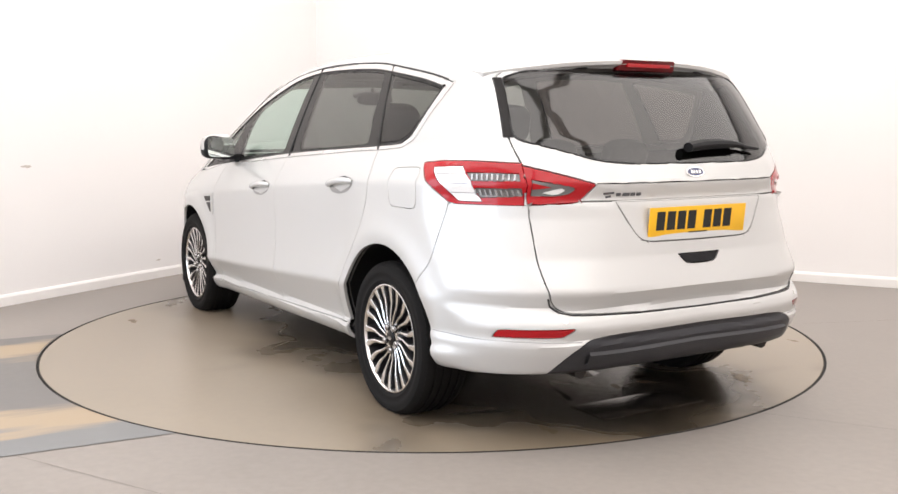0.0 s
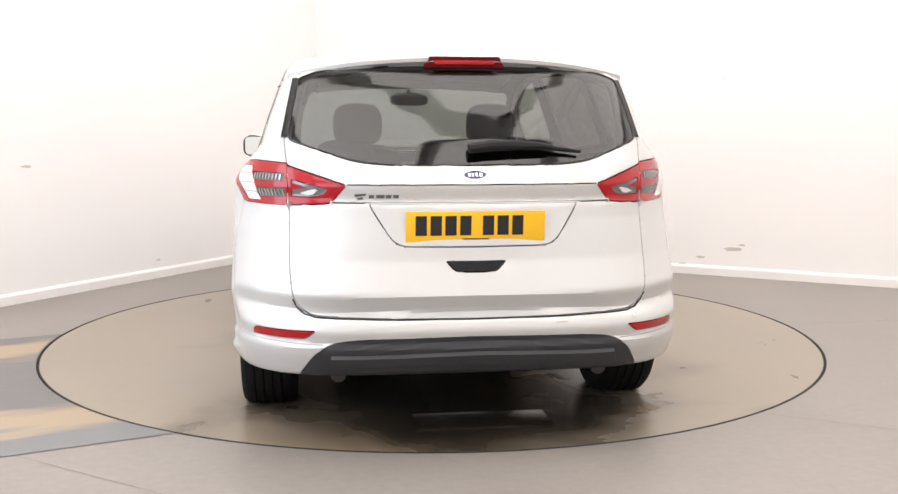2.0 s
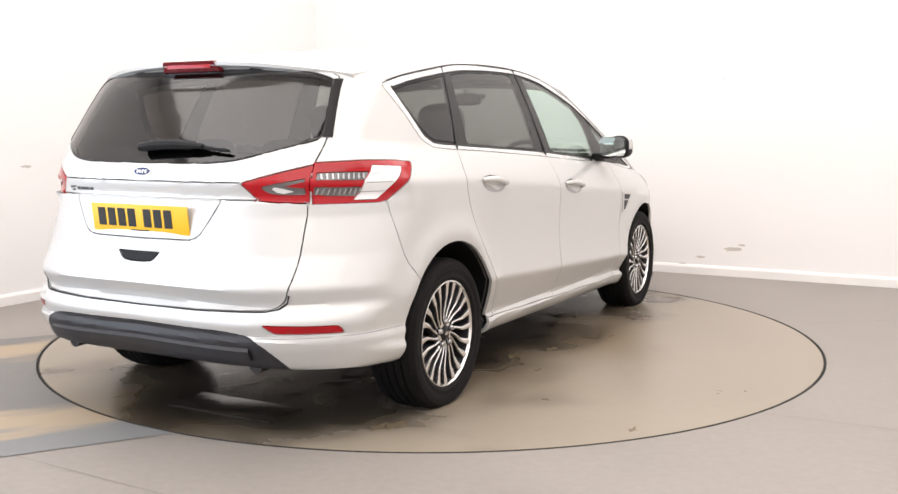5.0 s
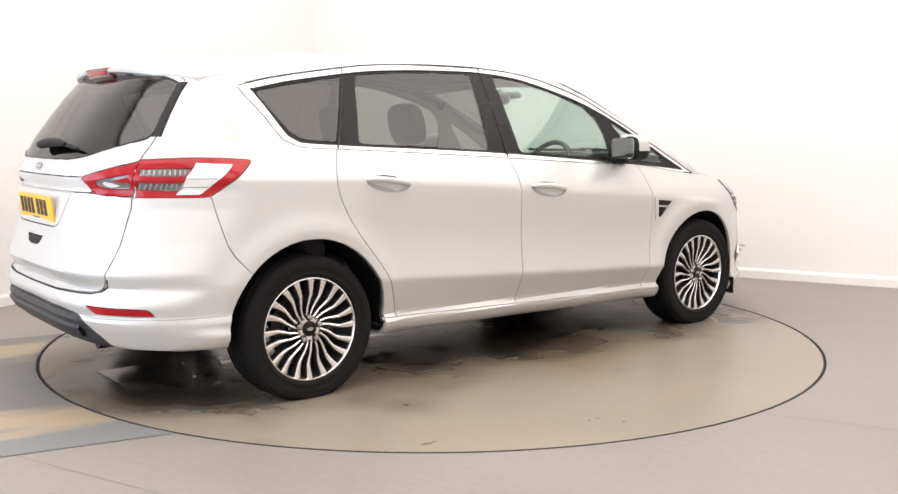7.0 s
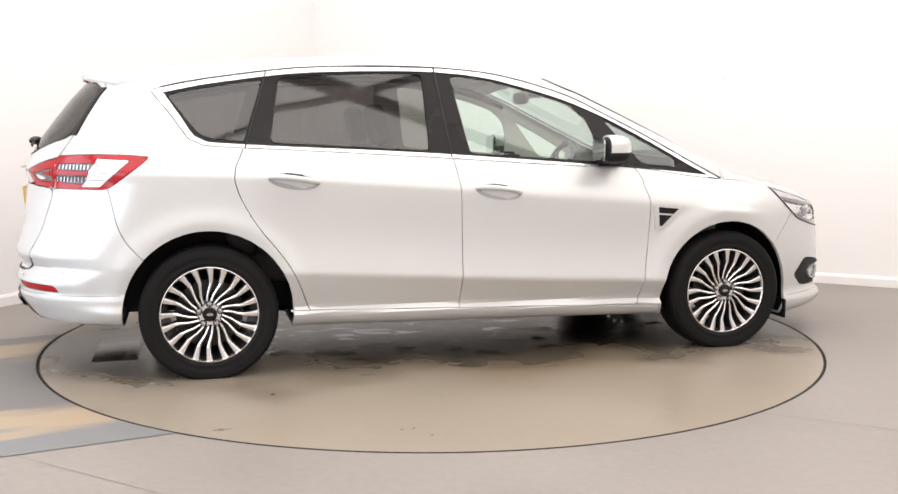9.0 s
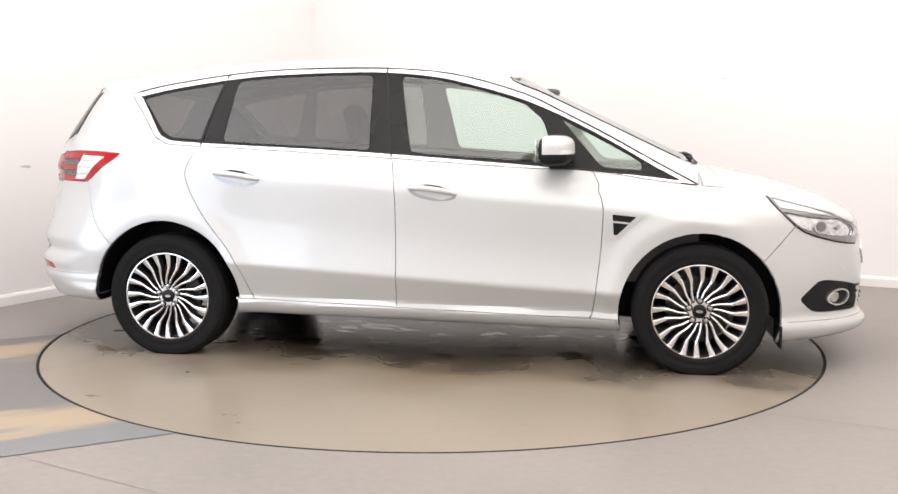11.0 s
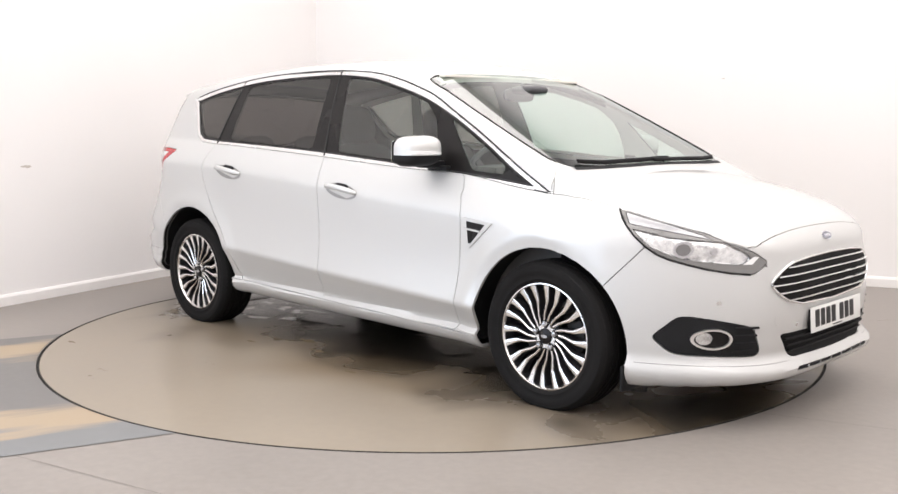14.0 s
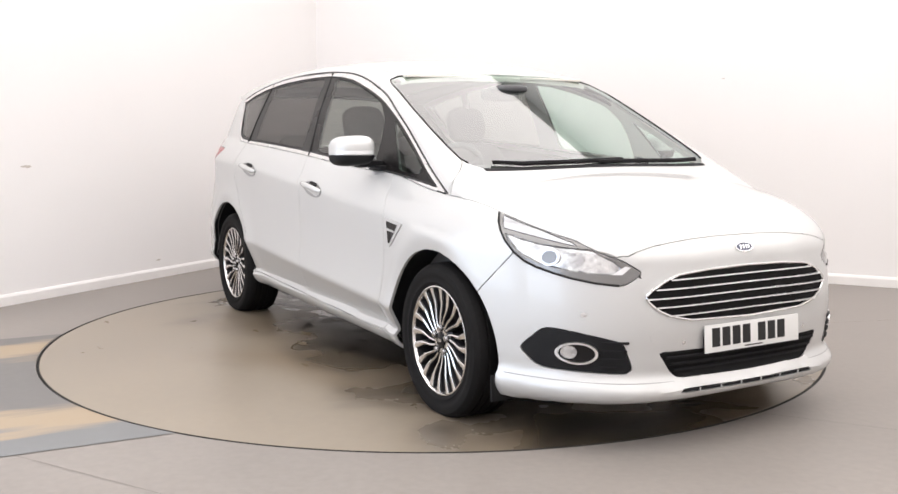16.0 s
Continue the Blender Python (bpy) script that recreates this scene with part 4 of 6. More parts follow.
def paint_panels():
    for name, src, lab in (("front_door", "front_door", ""), ("rear_door", "rear_door", ""), ("front_wing", "front_wing", ""), ("sill", "sill", "")):
        for s in (1, -1):
            part(name, panel(src, side=s, groove=0.0022), M["paint"], car, lab)
    for s in (1, -1):
        part("body_side", panel("body_side" if s > 0 else ("body_side", "fuel_flap"), side=s), M["paint"], car)
    part("fuel_flap", panel("fuel_flap", groove=0.002), M["paint"], car)
    part("tailgate_strip", panel("tail_strip", both=True, groove=0.002, depth=0.01, sink=-0.003), M["paint"], car)
    part("roof", panel("roof", both=True), M["paint"], car)
    part("bonnet", panel("bonnet", both=True, groove=0.0025, depth=0.006), M["paint"], car)
    part("front_bumper", panel("front_bumper", both=True), M["paint"], car)
    part("rear_bumper", panel("rear_bumper", both=True, groove=0.002, depth=0.006), M["paint"], car)
    part("tailgate", panel("tailgate", both=True, groove=0.0045, depth=0.022), M["paint"], car)
    part("underbody", panel("underbody", both=True, groove=0), M["black"], car)
    part("rear_valance", panel("valance", both=True), M["valance"], car, "dark grey plastic lower bumper")
    part("windscreen", panel("screen", both=True, depth=0.004), M["screen_glass"], car, "clear green-tinted windscreen")
    part("rear_window", panel("rear_glass", both=True, depth=0.004), M["privacy"], car, "dark privacy glass")
    for s in (1, -1):
        for n, g in (("quarter_window", "pane_quarter"), ("rear_door_window", "pane_rear")):
            part(n, panel(g, side=s, depth=0.004), M["privacy"], car, "dark privacy glass")
        for n, g in (("front_door_window", "pane_front"), ("front_quarter_window", "pane_vent")):
            part(n, panel(g, side=s, depth=0.004), M["green_glass"], car, "clear green-tinted glass")
        part("pillar_trim", panel("pillar_trim", side=s, groove=0.001), M["gloss"], car, "gloss black pillar trim")
        part("window_surround", panel("surround", side=s, groove=0.0035, depth=0.010, sink=-0.002), M["chrome"], car, "bright metal window surround")
        part("a_pillar", panel("a_pillar", side=s, groove=0.001), M["paint"], car)
        h = part("headlamp", panel("headlamp", side=s), M["lamp_bezel"], car, "headlamp with a grey bezel and bright bowls")
        part("running_light", panel("head_strip", side=s, groove=0.001, depth=0.003), M["running_lens"], h, "pale running-light strip")
        part("headlamp_bowl", panel("head_bowl", side=s, groove=0.003, depth=-0.004, sink=0.012), M["lamp_bright"], h, "bright reflector bowl")
        t = part("tailgate_lamp", panel(("rear_lamp_tail",), side=s), M["red"], car, "red tail lamp half on the tailgate")
        part("lamp_chamber", panel("lamp_tail_dark", side=s, groove=0.002, depth=-0.001, sink=0.004), M["lamp_dark"], t, "smoked inner chamber")
        t = part("tail_lamp", panel(("rear_lamp_side",), side=s), M["red"], car, "red tail lamp with clear white section")
        part("reversing_lens", panel("lamp_white", side=s, groove=0.0012, depth=0.003), M["clear_lens"], t, "clear white lens")
        part("lamp_chamber", panel("lamp_row", side=s, groove=0.002, depth=-0.001, sink=0.004), M["lamp_dark"], t, "smoked inner chamber")
        part("rear_reflector", panel("reflector", side=s), M["red"], car, "red bumper reflector")
        part("fog_lamp_pod", panel("fog_pod", side=s, depth=0.03), M["black"], car)
    part("grille", panel("grille", both=True), M["grille_black"], car)
    part("lower_grille", panel("low_grille", both=True), M["grille_black"], car)
    part("bumper_slot", panel("slot", both=True), M["black"], car)
    part("plate_well", panel("plate_well", both=True, groove=0.002, depth=0.004), M["paint"], car)
    part("tailgate_grip", panel("grab", both=True), M["black"], car)


M["valance"] = material("slate_bumper_plastic", (0.030, 0.030, 0.034), 0.42, spec=0.4, vary=0.15, grain=0.5, scale=300, bump=0.0004)
M["lamp_dark"] = material("smoked_lamp_chamber", (0.16, 0.155, 0.155), 0.2, 0.4, coat=1.0, vary=0.2, scale=200)
M["running_lens"] = material("running_light_lens", (0.52, 0.52, 0.53), 0.2, 0.3, coat=1.0, vary=0.2, scale=90, grain=0.4)
M["grille_black"] = material("matt_black_grille", (0.008, 0.008, 0.008), 0.6, spec=0.12, vary=0.2)
M["lamp_bright"] = material("bright_lamp_bowl", (0.74, 0.74, 0.74), 0.2, 0.75, coat=1.0, vary=0.55, scale=60, grain=0.7, spread=22)
M["lamp_bezel"] = material("grey_lamp_bezel", (0.20, 0.195, 0.19), 0.25, 0.5, coat=1.0, vary=0.12)
paint_panels()



# ---- wheels ----
def spoke_shape(k, swirl):
    """One machined spoke: radial at the hub, a bend, then out to the rim."""
    rows = [(0.060, -0.05, 0.0046), (0.100, 0.070, 0.0049), (0.149, 0.192, 0.0062), (0.160, 0.206, 0.0076), (0.175, 0.205, 0.0088), (0.205, 0.192, 0.0114), (0.2315, 0.178, 0.0150)]
    return [(r, k + swirl * a, w) for r, a, w in rows]


def rim_mesh(twist):
    face, dark = bmesh.new(), bmesh.new()
    lathe(face, [(0.2405, 0.088), (0.2425, 0.100), (0.240, 0.106), (0.235, 0.107), (0.2315, 0.102), (0.229, 0.092)], 80)
    lathe(dark, [(0.2295, 0.095), (0.222, 0.060), (0.205, -0.06), (0.20, -0.095), (0.235, -0.1)], 64)
    for g in range(10):
        for h in (-1, 1):
            k = 2 * math.pi * (g + 0.5) / 10 + h * 0.146
            pts = spoke_shape(k, twist)
            rings = []
            for r, a, w in pts:
                c, s = math.cos(a), math.sin(a)
                z = 0.088 + 0.012 * (r / 0.23) ** 2
                side = Vector((-s, c, 0)) * w
                p = Vector((c * r, s * r, z))
                rings.append([face.verts.new(p + side), face.verts.new(p + Vector((0, 0, 0.003))), face.verts.new(p - side), face.verts.new(p - side * 1.0 - Vector((0, 0, 0.010))), face.verts.new(p + side * 1.0 - Vector((0, 0, 0.010)))])
                q = [dark.verts.new(p + side * 1.15 - Vector((0, 0, 0.006))), dark.verts.new(p - side * 1.15 - Vector((0, 0, 0.006))), dark.verts.new(p - side * 1.5 - Vector((0, 0, 0.040))), dark.verts.new(p + side * 1.5 - Vector((0, 0, 0.040)))]
                rings[-1].append(q)
            for ra, rb in zip(rings, rings[1:]):
                for i in range(5):
                    face.faces.new((ra[i], ra[(i + 1) % 5], rb[(i + 1) % 5], rb[i]))
                for i in range(4):
                    dark.faces.new((ra[5][i], ra[5][(i + 1) % 4], rb[5][(i + 1) % 4], rb[5][i]))
            face.faces.new(rings[0][:5])
            face.faces.new(rings[-1][:5])
    lathe(dark, [(0.074, 0.045), (0.074, 0.070), (0.060, 0.080), (0.034, 0.084), (0.001, 0.084)], 40)
    star = [(math.cos(a) * (0.064 + 0.010 * math.cos(5 * (a - 2 * math.pi * 0.25 / 5))), math.sin(a) * (0.064 + 0.010 * math.cos(5 * (a - 2 * math.pi * 0.25 / 5)))) for a in np.linspace(0, 2 * math.pi, 60, endpoint=False)]
    prism(face, star, 0.010, Matrix.Translation((0, 0, 0.080)), 0.96)
    for bm in (face, dark):
        bmesh.ops.recalc_face_normals(bm, faces=bm.faces)
    return face, dark


def tyre_mesh(s):
    """A tyre pressed flat where it stands; s is the side of the car."""
    bm = bmesh.new()
    n = 96
    prof = [(0.225, -0.10), (0.25, -0.115), (0.31, -0.118), (0.331, -0.104), (0.339, -0.085)]
    for g in (-0.058, -0.020, 0.020, 0.058):
        prof += [(TYRE_R, g - 0.006), (TYRE_R - 0.008, g - 0.004), (TYRE_R - 0.008, g + 0.004), (TYRE_R, g + 0.006)]
    prof += [(0.339, 0.085), (0.331, 0.104), (0.321, 0.1135), (0.318, 0.1165), (0.300, 0.1185), (0.285, 0.1180), (0.282, 0.1160), (0.262, 0.1140), (0.258, 0.1155), (0.248, 0.1110), (0.241, 0.104), (0.239, 0.090)]
    lathe(bm, prof, n)
    # shoulder blocks
    for i in range(72):
        a = 2 * math.pi * i / 72
        box(bm, 0, 0, 0, 0.010, 0.016, 0.020, Matrix.Rotation(a, 4, "Z") @ Matrix.Translation((0.3265, 0, 0.092)) @ Matrix.Rotation(0.6, 4, "Y"))
    for v in bm.verts:
        low = 0.0006 - (HUB_Z - s * v.co.y)
        if low > 0:
            v.co.y -= s * low
            v.co.z += 0.3 * low * (1 if v.co.z > 0 else -1)
    bmesh.ops.recalc_face_normals(bm, faces=bm.faces)
    return bm


def wheel_parts():
    """One wheel, built with its outer face along local z."""
    out = {}
    for s in (1, -1):
        w = new("wheel")
        face, dark = rim_mesh(-1)
        part("tyre", tyre_mesh(s), M["rubber"], w, "black road tyre")
        part("rim", face, M["alloy"], w, "machined silver swirl-spoke rim")
        part("rim_barrel", dark, M["dark_alloy"], w, "dark painted wheel barrel and spoke backs")
        bm = bmesh.new()
        lathe(bm, [(0.036, 0.086), (0.036, 0.0935), (0.031, 0.0965), (0.001, 0.098)], 32)
        part("centre_cap", bm, M["gloss"], w, "black centre cap with plain oval badge")
        bm = bmesh.new()
        slab_pts = [(0.017 * math.cos(a), 0.008 * math.sin(a)) for a in np.linspace(0, 2 * math.pi, 20, endpoint=False)]
        prism(bm, slab_pts, 0.002, Matrix.Translation((0, 0, 0.0975)))
        part("cap_badge", bm, M["lamp_grey"], w)
        for i in range(5):
            a = 2 * math.pi * (i + 0.25) / 5
            bm = bmesh.new()
            lathe(bm, [(0.0185, 0.086), (0.0185, 0.0915), (0.0130, 0.0915)], 16, Matrix.Translation((0.055 * math.cos(a), 0.055 * math.sin(a), 0)))
            part("nut_recess", bm, M["gloss"], w)
            bm = bmesh.new()
            lathe(bm, [(0.0135, 0.07), (0.0135, 0.098), (0.010, 0.104), (0.001, 0.105)], 12, Matrix.Translation((0.055 * math.cos(a), 0.055 * math.sin(a), 0)))
            part("wheel_nut", bm, M["lamp_grey"], w)
        bm = bmesh.new()
        lathe(bm, [(0.165, 0.0), (0.165, 0.026), (0.09, 0.03), (0.085, 0.045)], 48)
        part("brake_disc", bm, M["steel"], w, "dull steel brake disc")
        out[s] = w
    return out


def liner(x, s):
    """Dark inner arch behind a wheel."""
    bm = bmesh.new()
    n = 28
    rows = []
    low = 0.25 if x > 0 else 0.29
    r, zc = 0.432, ARCH_Z - (0.035 if x > 0 else 0.015)
    for i in range(n + 1):
        a = math.pi * (-0.12 + 1.24 * i / n)
        rows.append((x + r * math.cos(a), max(low, zc + r * math.sin(a))))
    outer = []
    for px, pz in rows:
        q = on_side(px, max(pz, 0.30))
        outer.append(bm.verts.new((px, s * (q[1] - 0.016), pz)))
    mid = [bm.verts.new((px, s * 0.55, pz)) for px, pz in rows]
    for i in range(n):
        bm.faces.new((outer[i], outer[i + 1], mid[i + 1], mid[i]))
    bm.faces.new(mid)
    return bm


def wheels():
    w = wheel_parts()
    for x, tag in ((AXLE, "front"), (-AXLE, "rear")):
        for s in (1, -1):
            o = copy_thing(w[s], pose(x, s * 0.812, HUB_Z, -90 * s, 0, 0))
            o.parent = car
            part("wheel_arch_lining", liner(x, s), M["black"], car, "black felt wheel arch lining")
    for o in w.values():
        for c in (*o.children_recursive, o):
            bpy.data.objects.remove(c)


wheels()


# ---- cabin ----
def pillow(bm, cx, cy, cz, sx, sy, sz, m=None, power=0.5):
    """A stuffed, rounded block."""
    vs = bmesh.ops.create_uvsphere(bm, u_segments=28, v_segments=18, radius=1)["verts"]
    for v in vs:
        q = [math.copysign(abs(k) ** power, k) for k in v.co]
        v.co = Vector((cx + q[0] * sx / 2, cy + q[1] * sy / 2, cz + q[2] * sz / 2))
    if m is not None:
        bmesh.ops.transform(bm, matrix=m, verts=vs)


def seat(x, y, w=0.50, recline=14, tall=0.60, rest=0.0):
    e = new("seat")
    e.parent = car
    e.location = (x, y, 0.42)
    bm = bmesh.new()
    pillow(bm, 0.02, 0, 0.10, 0.54, w, 0.18, None, 0.4)
    part("cushion", bm, M["fabric"], e)
    bm = bmesh.new()
    m = Matrix.Translation((-0.24, 0, 0.16)) @ Matrix.Rotation(radians(-recline), 4, "Y")
    pillow(bm, 0, 0, tall / 2 - 0.02, 0.15, w, tall, m, 0.42)
    part("backrest", bm, M["fabric"], e)
    bm = bmesh.new()
    pillow(bm, 0.01, 0, tall + 0.10 - rest, 0.11, 0.27, 0.23 - rest * 0.8, m, 0.62)
    part("headrest", bm, M["fabric"], e)
    for s in (-0.06, 0.06):
        bm = bmesh.new()
        tube(bm, [m @ Vector((0, s, tall - 0.04)), m @ Vector((0.005, s, tall + 0.05 - rest * 0.5))], 0.006, 6)
        part("headrest_post", bm, M["chrome"], e)
    return e


def cabin():
    lining = panel(("body_side", "front_door", "rear_door", "tailgate", "rear_lamp_side", "rear_lamp_tail", "plate_well", "grab", "tail_strip", "rear_bumper", "sill", "fuel_flap", "lamp_white", "lamp_row", "lamp_tail_dark"), groove=0, both=True, sink=0.035)
    part("cabin_lining", lining, M["trim"], car, "dark grey cabin trim panels")
    part("headlining", panel(("roof", "surround", "a_pillar"), groove=0, both=True, sink=0.028), M["headlining"], car, "pale cloth roof lining")
    for s in (1, -1):
        part("pillar_lining", panel("pillar_trim", groove=0, side=s, sink=0.012), M["headlining"], car, "pale inner pillar trim")
    bm = bmesh.new()
    box(bm, -0.45, 0, 0.36, 2.9, 1.08, 0.08)
    part("cabin_floor", bm, M["trim"], car, "dark carpeted cabin floor")
    bm = bmesh.new()
    vs = prism(bm, [(0.72, 0.45), (0.70, 0.92), (0.76, 0.99), (0.90, 1.00), (1.36, 0.995), (1.42, 0.95), (1.42, 0.45)], 1.58, Matrix(((1, 0, 0, 0), (0, 0, -1, 0.79), (0, 1, 0, 0), (0, 0, 0, 1))))
    bmesh.ops.recalc_face_normals(bm, faces=bm.faces)
    bmesh.ops.bevel(bm, geom=[e for e in bm.edges if e.calc_length() > 1.0], offset=0.03, segments=3, affect="EDGES")
    part("dashboard", bm, M["trim"], car, "dark soft-touch dashboard")
    bm = bmesh.new()
    m = Matrix.Translation((0.60, -0.37, 0.985)) @ Matrix.Rotation(radians(-66), 4, "Y")
    ring = [m @ Vector((0.185 * math.cos(a), 0.185 * math.sin(a), 0)) for a in np.linspace(0, 2 * math.pi, 40)]
    tube(bm, ring, 0.016, 8)
    box(bm, 0, 0, -0.02, 0.15, 0.17, 0.05, m, 0.02)
    for a in (0, 2.2, -2.2):
        box(bm, 0.11, 0, -0.01, 0.14, 0.035, 0.02, m @ Matrix.Rotation(math.pi + a, 4, "Z"), 0.005)
    tube(bm, [m @ Vector((0, 0, -0.03)), m @ Vector((0, 0, -0.2))], 0.03, 10)
    part("steering_wheel", bm, M["screen_grey"], car, "dark leather steering wheel")
    bm = bmesh.new()
    box(bm, 0.74, -0.37, 1.02, 0.16, 0.36, 0.06, None, 0.025)
    part("instrument_hood", bm, M["trim"], car)
    for y in (0.37, -0.37):
        seat(-0.08, y)
    for y in (0.46, 0.0, -0.46):
        seat(-0.98, y, 0.44, 18, 0.50, 0.06)
    bm = bmesh.new()
    pillow(bm, 0.50, 0, 1.425, 0.04, 0.25, 0.075, None, 0.6)
    tube(bm, [(0.51, 0, 1.43), (0.53, 0, 1.49)], 0.012, 8)
    part("rear_view_mirror", bm, M["screen_grey"], car, "dark inside rear view mirror")
    bm = bmesh.new()
    pillow(bm, 0.58, 0, 1.452, 0.17, 0.20, 0.045, None, 0.7)
    part("sensor_pod", bm, M["screen_grey"], car, "dark sensor pod behind the windscreen")
    for s in (1, -1):
        bm = bmesh.new()
        box(bm, 0.40, s * 0.36, 1.515, 0.16, 0.42, 0.015, Matrix.Rotation(0, 4, "X"), 0.006)
        part("sun_visor", bm, M["headlining"], car, "pale folded sun visor")


cabin()


# ---- fittings on the skin ----
def side_at(x, z, lift=0.0, s=1):
    """A point on the flank, lifted off it."""
    q, e = on_side(x, z), 0.01
    dx, dz = on_side(x + e, z) - q, on_side(x, z + e) - q
    n = np.cross(dz, dx)
    n = n / np.linalg.norm(n)
    n = n if n[1] > 0 else -n
    q = q + n * lift
    return Vector((q[0], s * q[1], q[2]))


def end_at(y, z, lift=0.0, rear=True):
    """A point on the tail or the nose, lifted off it."""
    fn = on_rear if rear else on_front
    q, e = fn(y, z), 0.01
    n = np.cross(fn(y + e, z) - q, fn(y, z + e) - q)
    n = n / np.linalg.norm(n)
    n = n if (n[0] < 0) == rear else -n
    return Vector(q + n * lift)


def slab(bm, at, pts, low, high):
    """A plate that follows the skin: outline pts, its foot and its face lifted by low and high."""
    a, b = [bm.verts.new(at(u, v, low)) for u, v in pts], [bm.verts.new(at(u, v, high)) for u, v in pts]
    fs = [bm.faces.new(b)]
    for i in range(len(pts)):
        j = (i + 1) % len(pts)
        fs.append(bm.faces.new((a[i], a[j], b[j], b[i])))
    bmesh.ops.recalc_face_normals(bm, faces=fs)
    if fs[0].normal.dot(at(*pts[0], high) - at(*pts[0], low)) < 0:
        bmesh.ops.reverse_faces(bm, faces=fs)


def strip(bm, at, line, width, low, high):
    """A narrow moulding along a line on the skin; width across it, in the second coordinate."""
    rows = []
    for u, v in line:
        rows.append([bm.verts.new(at(u, v - width / 2, low)), bm.verts.new(at(u, v - width * 0.35, high)), bm.verts.new(at(u, v + width * 0.35, high)), bm.verts.new(at(u, v + width / 2, low))])
    fs = []
    for a, b in zip(rows, rows[1:]):
        for i in range(3):
            fs.append(bm.faces.new((a[i], a[i + 1], b[i + 1], b[i])))
    bmesh.ops.recalc_face_normals(bm, faces=fs)


def oval(cx, cy, rx, ry, n=24):
    return [(cx + rx * math.cos(2 * math.pi * i / n), cy + ry * math.sin(2 * math.pi * i / n)) for i in range(n)]


def flip(at, s):
    """The same lifted point on the car's other side."""
    def f(u, v, lift):
        q = at(u, v, lift)
        return Vector((q.x, s * q.y, q.z))
    return f


def rear_at(y, z, lift):
    return end_at(y, z, lift, True)


def nose_at(y, z, lift):
    return end_at(y, z, lift, False)


def flank_at(x, z, lift):
    return side_at(x, z, lift)


def tail_lamps():
    for o in [q for q in car.children if q.name.startswith(("tail_lamp", "tailgate_lamp"))]:
        s = 1 if sum(v.co.y for v in o.data.vertices) > 0 else -1
        f, r = flip(flank_at, s), flip(rear_at, s)
        if o.name.startswith("tail_lamp"):
            for k in range(9):
                x = -1.965 - 0.0175 * k
                for z0, z1, dx in ((1.044, 1.066, 0.0), (0.983, 1.007, -0.014)):
                    bm = bmesh.new()
                    slab(bm, f, [(x + dx, z1), (x + dx - 0.006, z1), (x + dx - 0.010, z0), (x + dx - 0.004, z0)], -0.004, 0.0015)
                    part("lamp_rib", bm, M["lamp_grey"], o)
            for z, x0, x1 in ((1.064, -1.815, -1.935), (1.028, -1.855, -1.965), (0.992, -1.89, -1.985)):
                bm = bmesh.new()
                strip(bm, f, [(x, z) for x in np.linspace(x0, x1, 5)], 0.0035, 0.0, 0.0016)
                part("lens_line", bm, M["lamp_grey"], o)
        else:
            bm = bmesh.new()
            slab(bm, r, [(0.682, 1.034), (0.655, 1.026), (0.628, 1.018), (0.655, 1.014), (0.682, 1.010)], -0.004, 0.0022)
            part("lamp_light_bar", bm, M["red"], o)
            bm = bmesh.new()
            slab(bm, r, [(0.650, 0.997), (0.622, 1.008), (0.594, 1.014), (0.585, 1.008), (0.600, 0.994), (0.62, 0.990)], -0.004, 0.0022)
            part("fog_reflector", bm, M["clear_lens"], o)


tail_lamps()


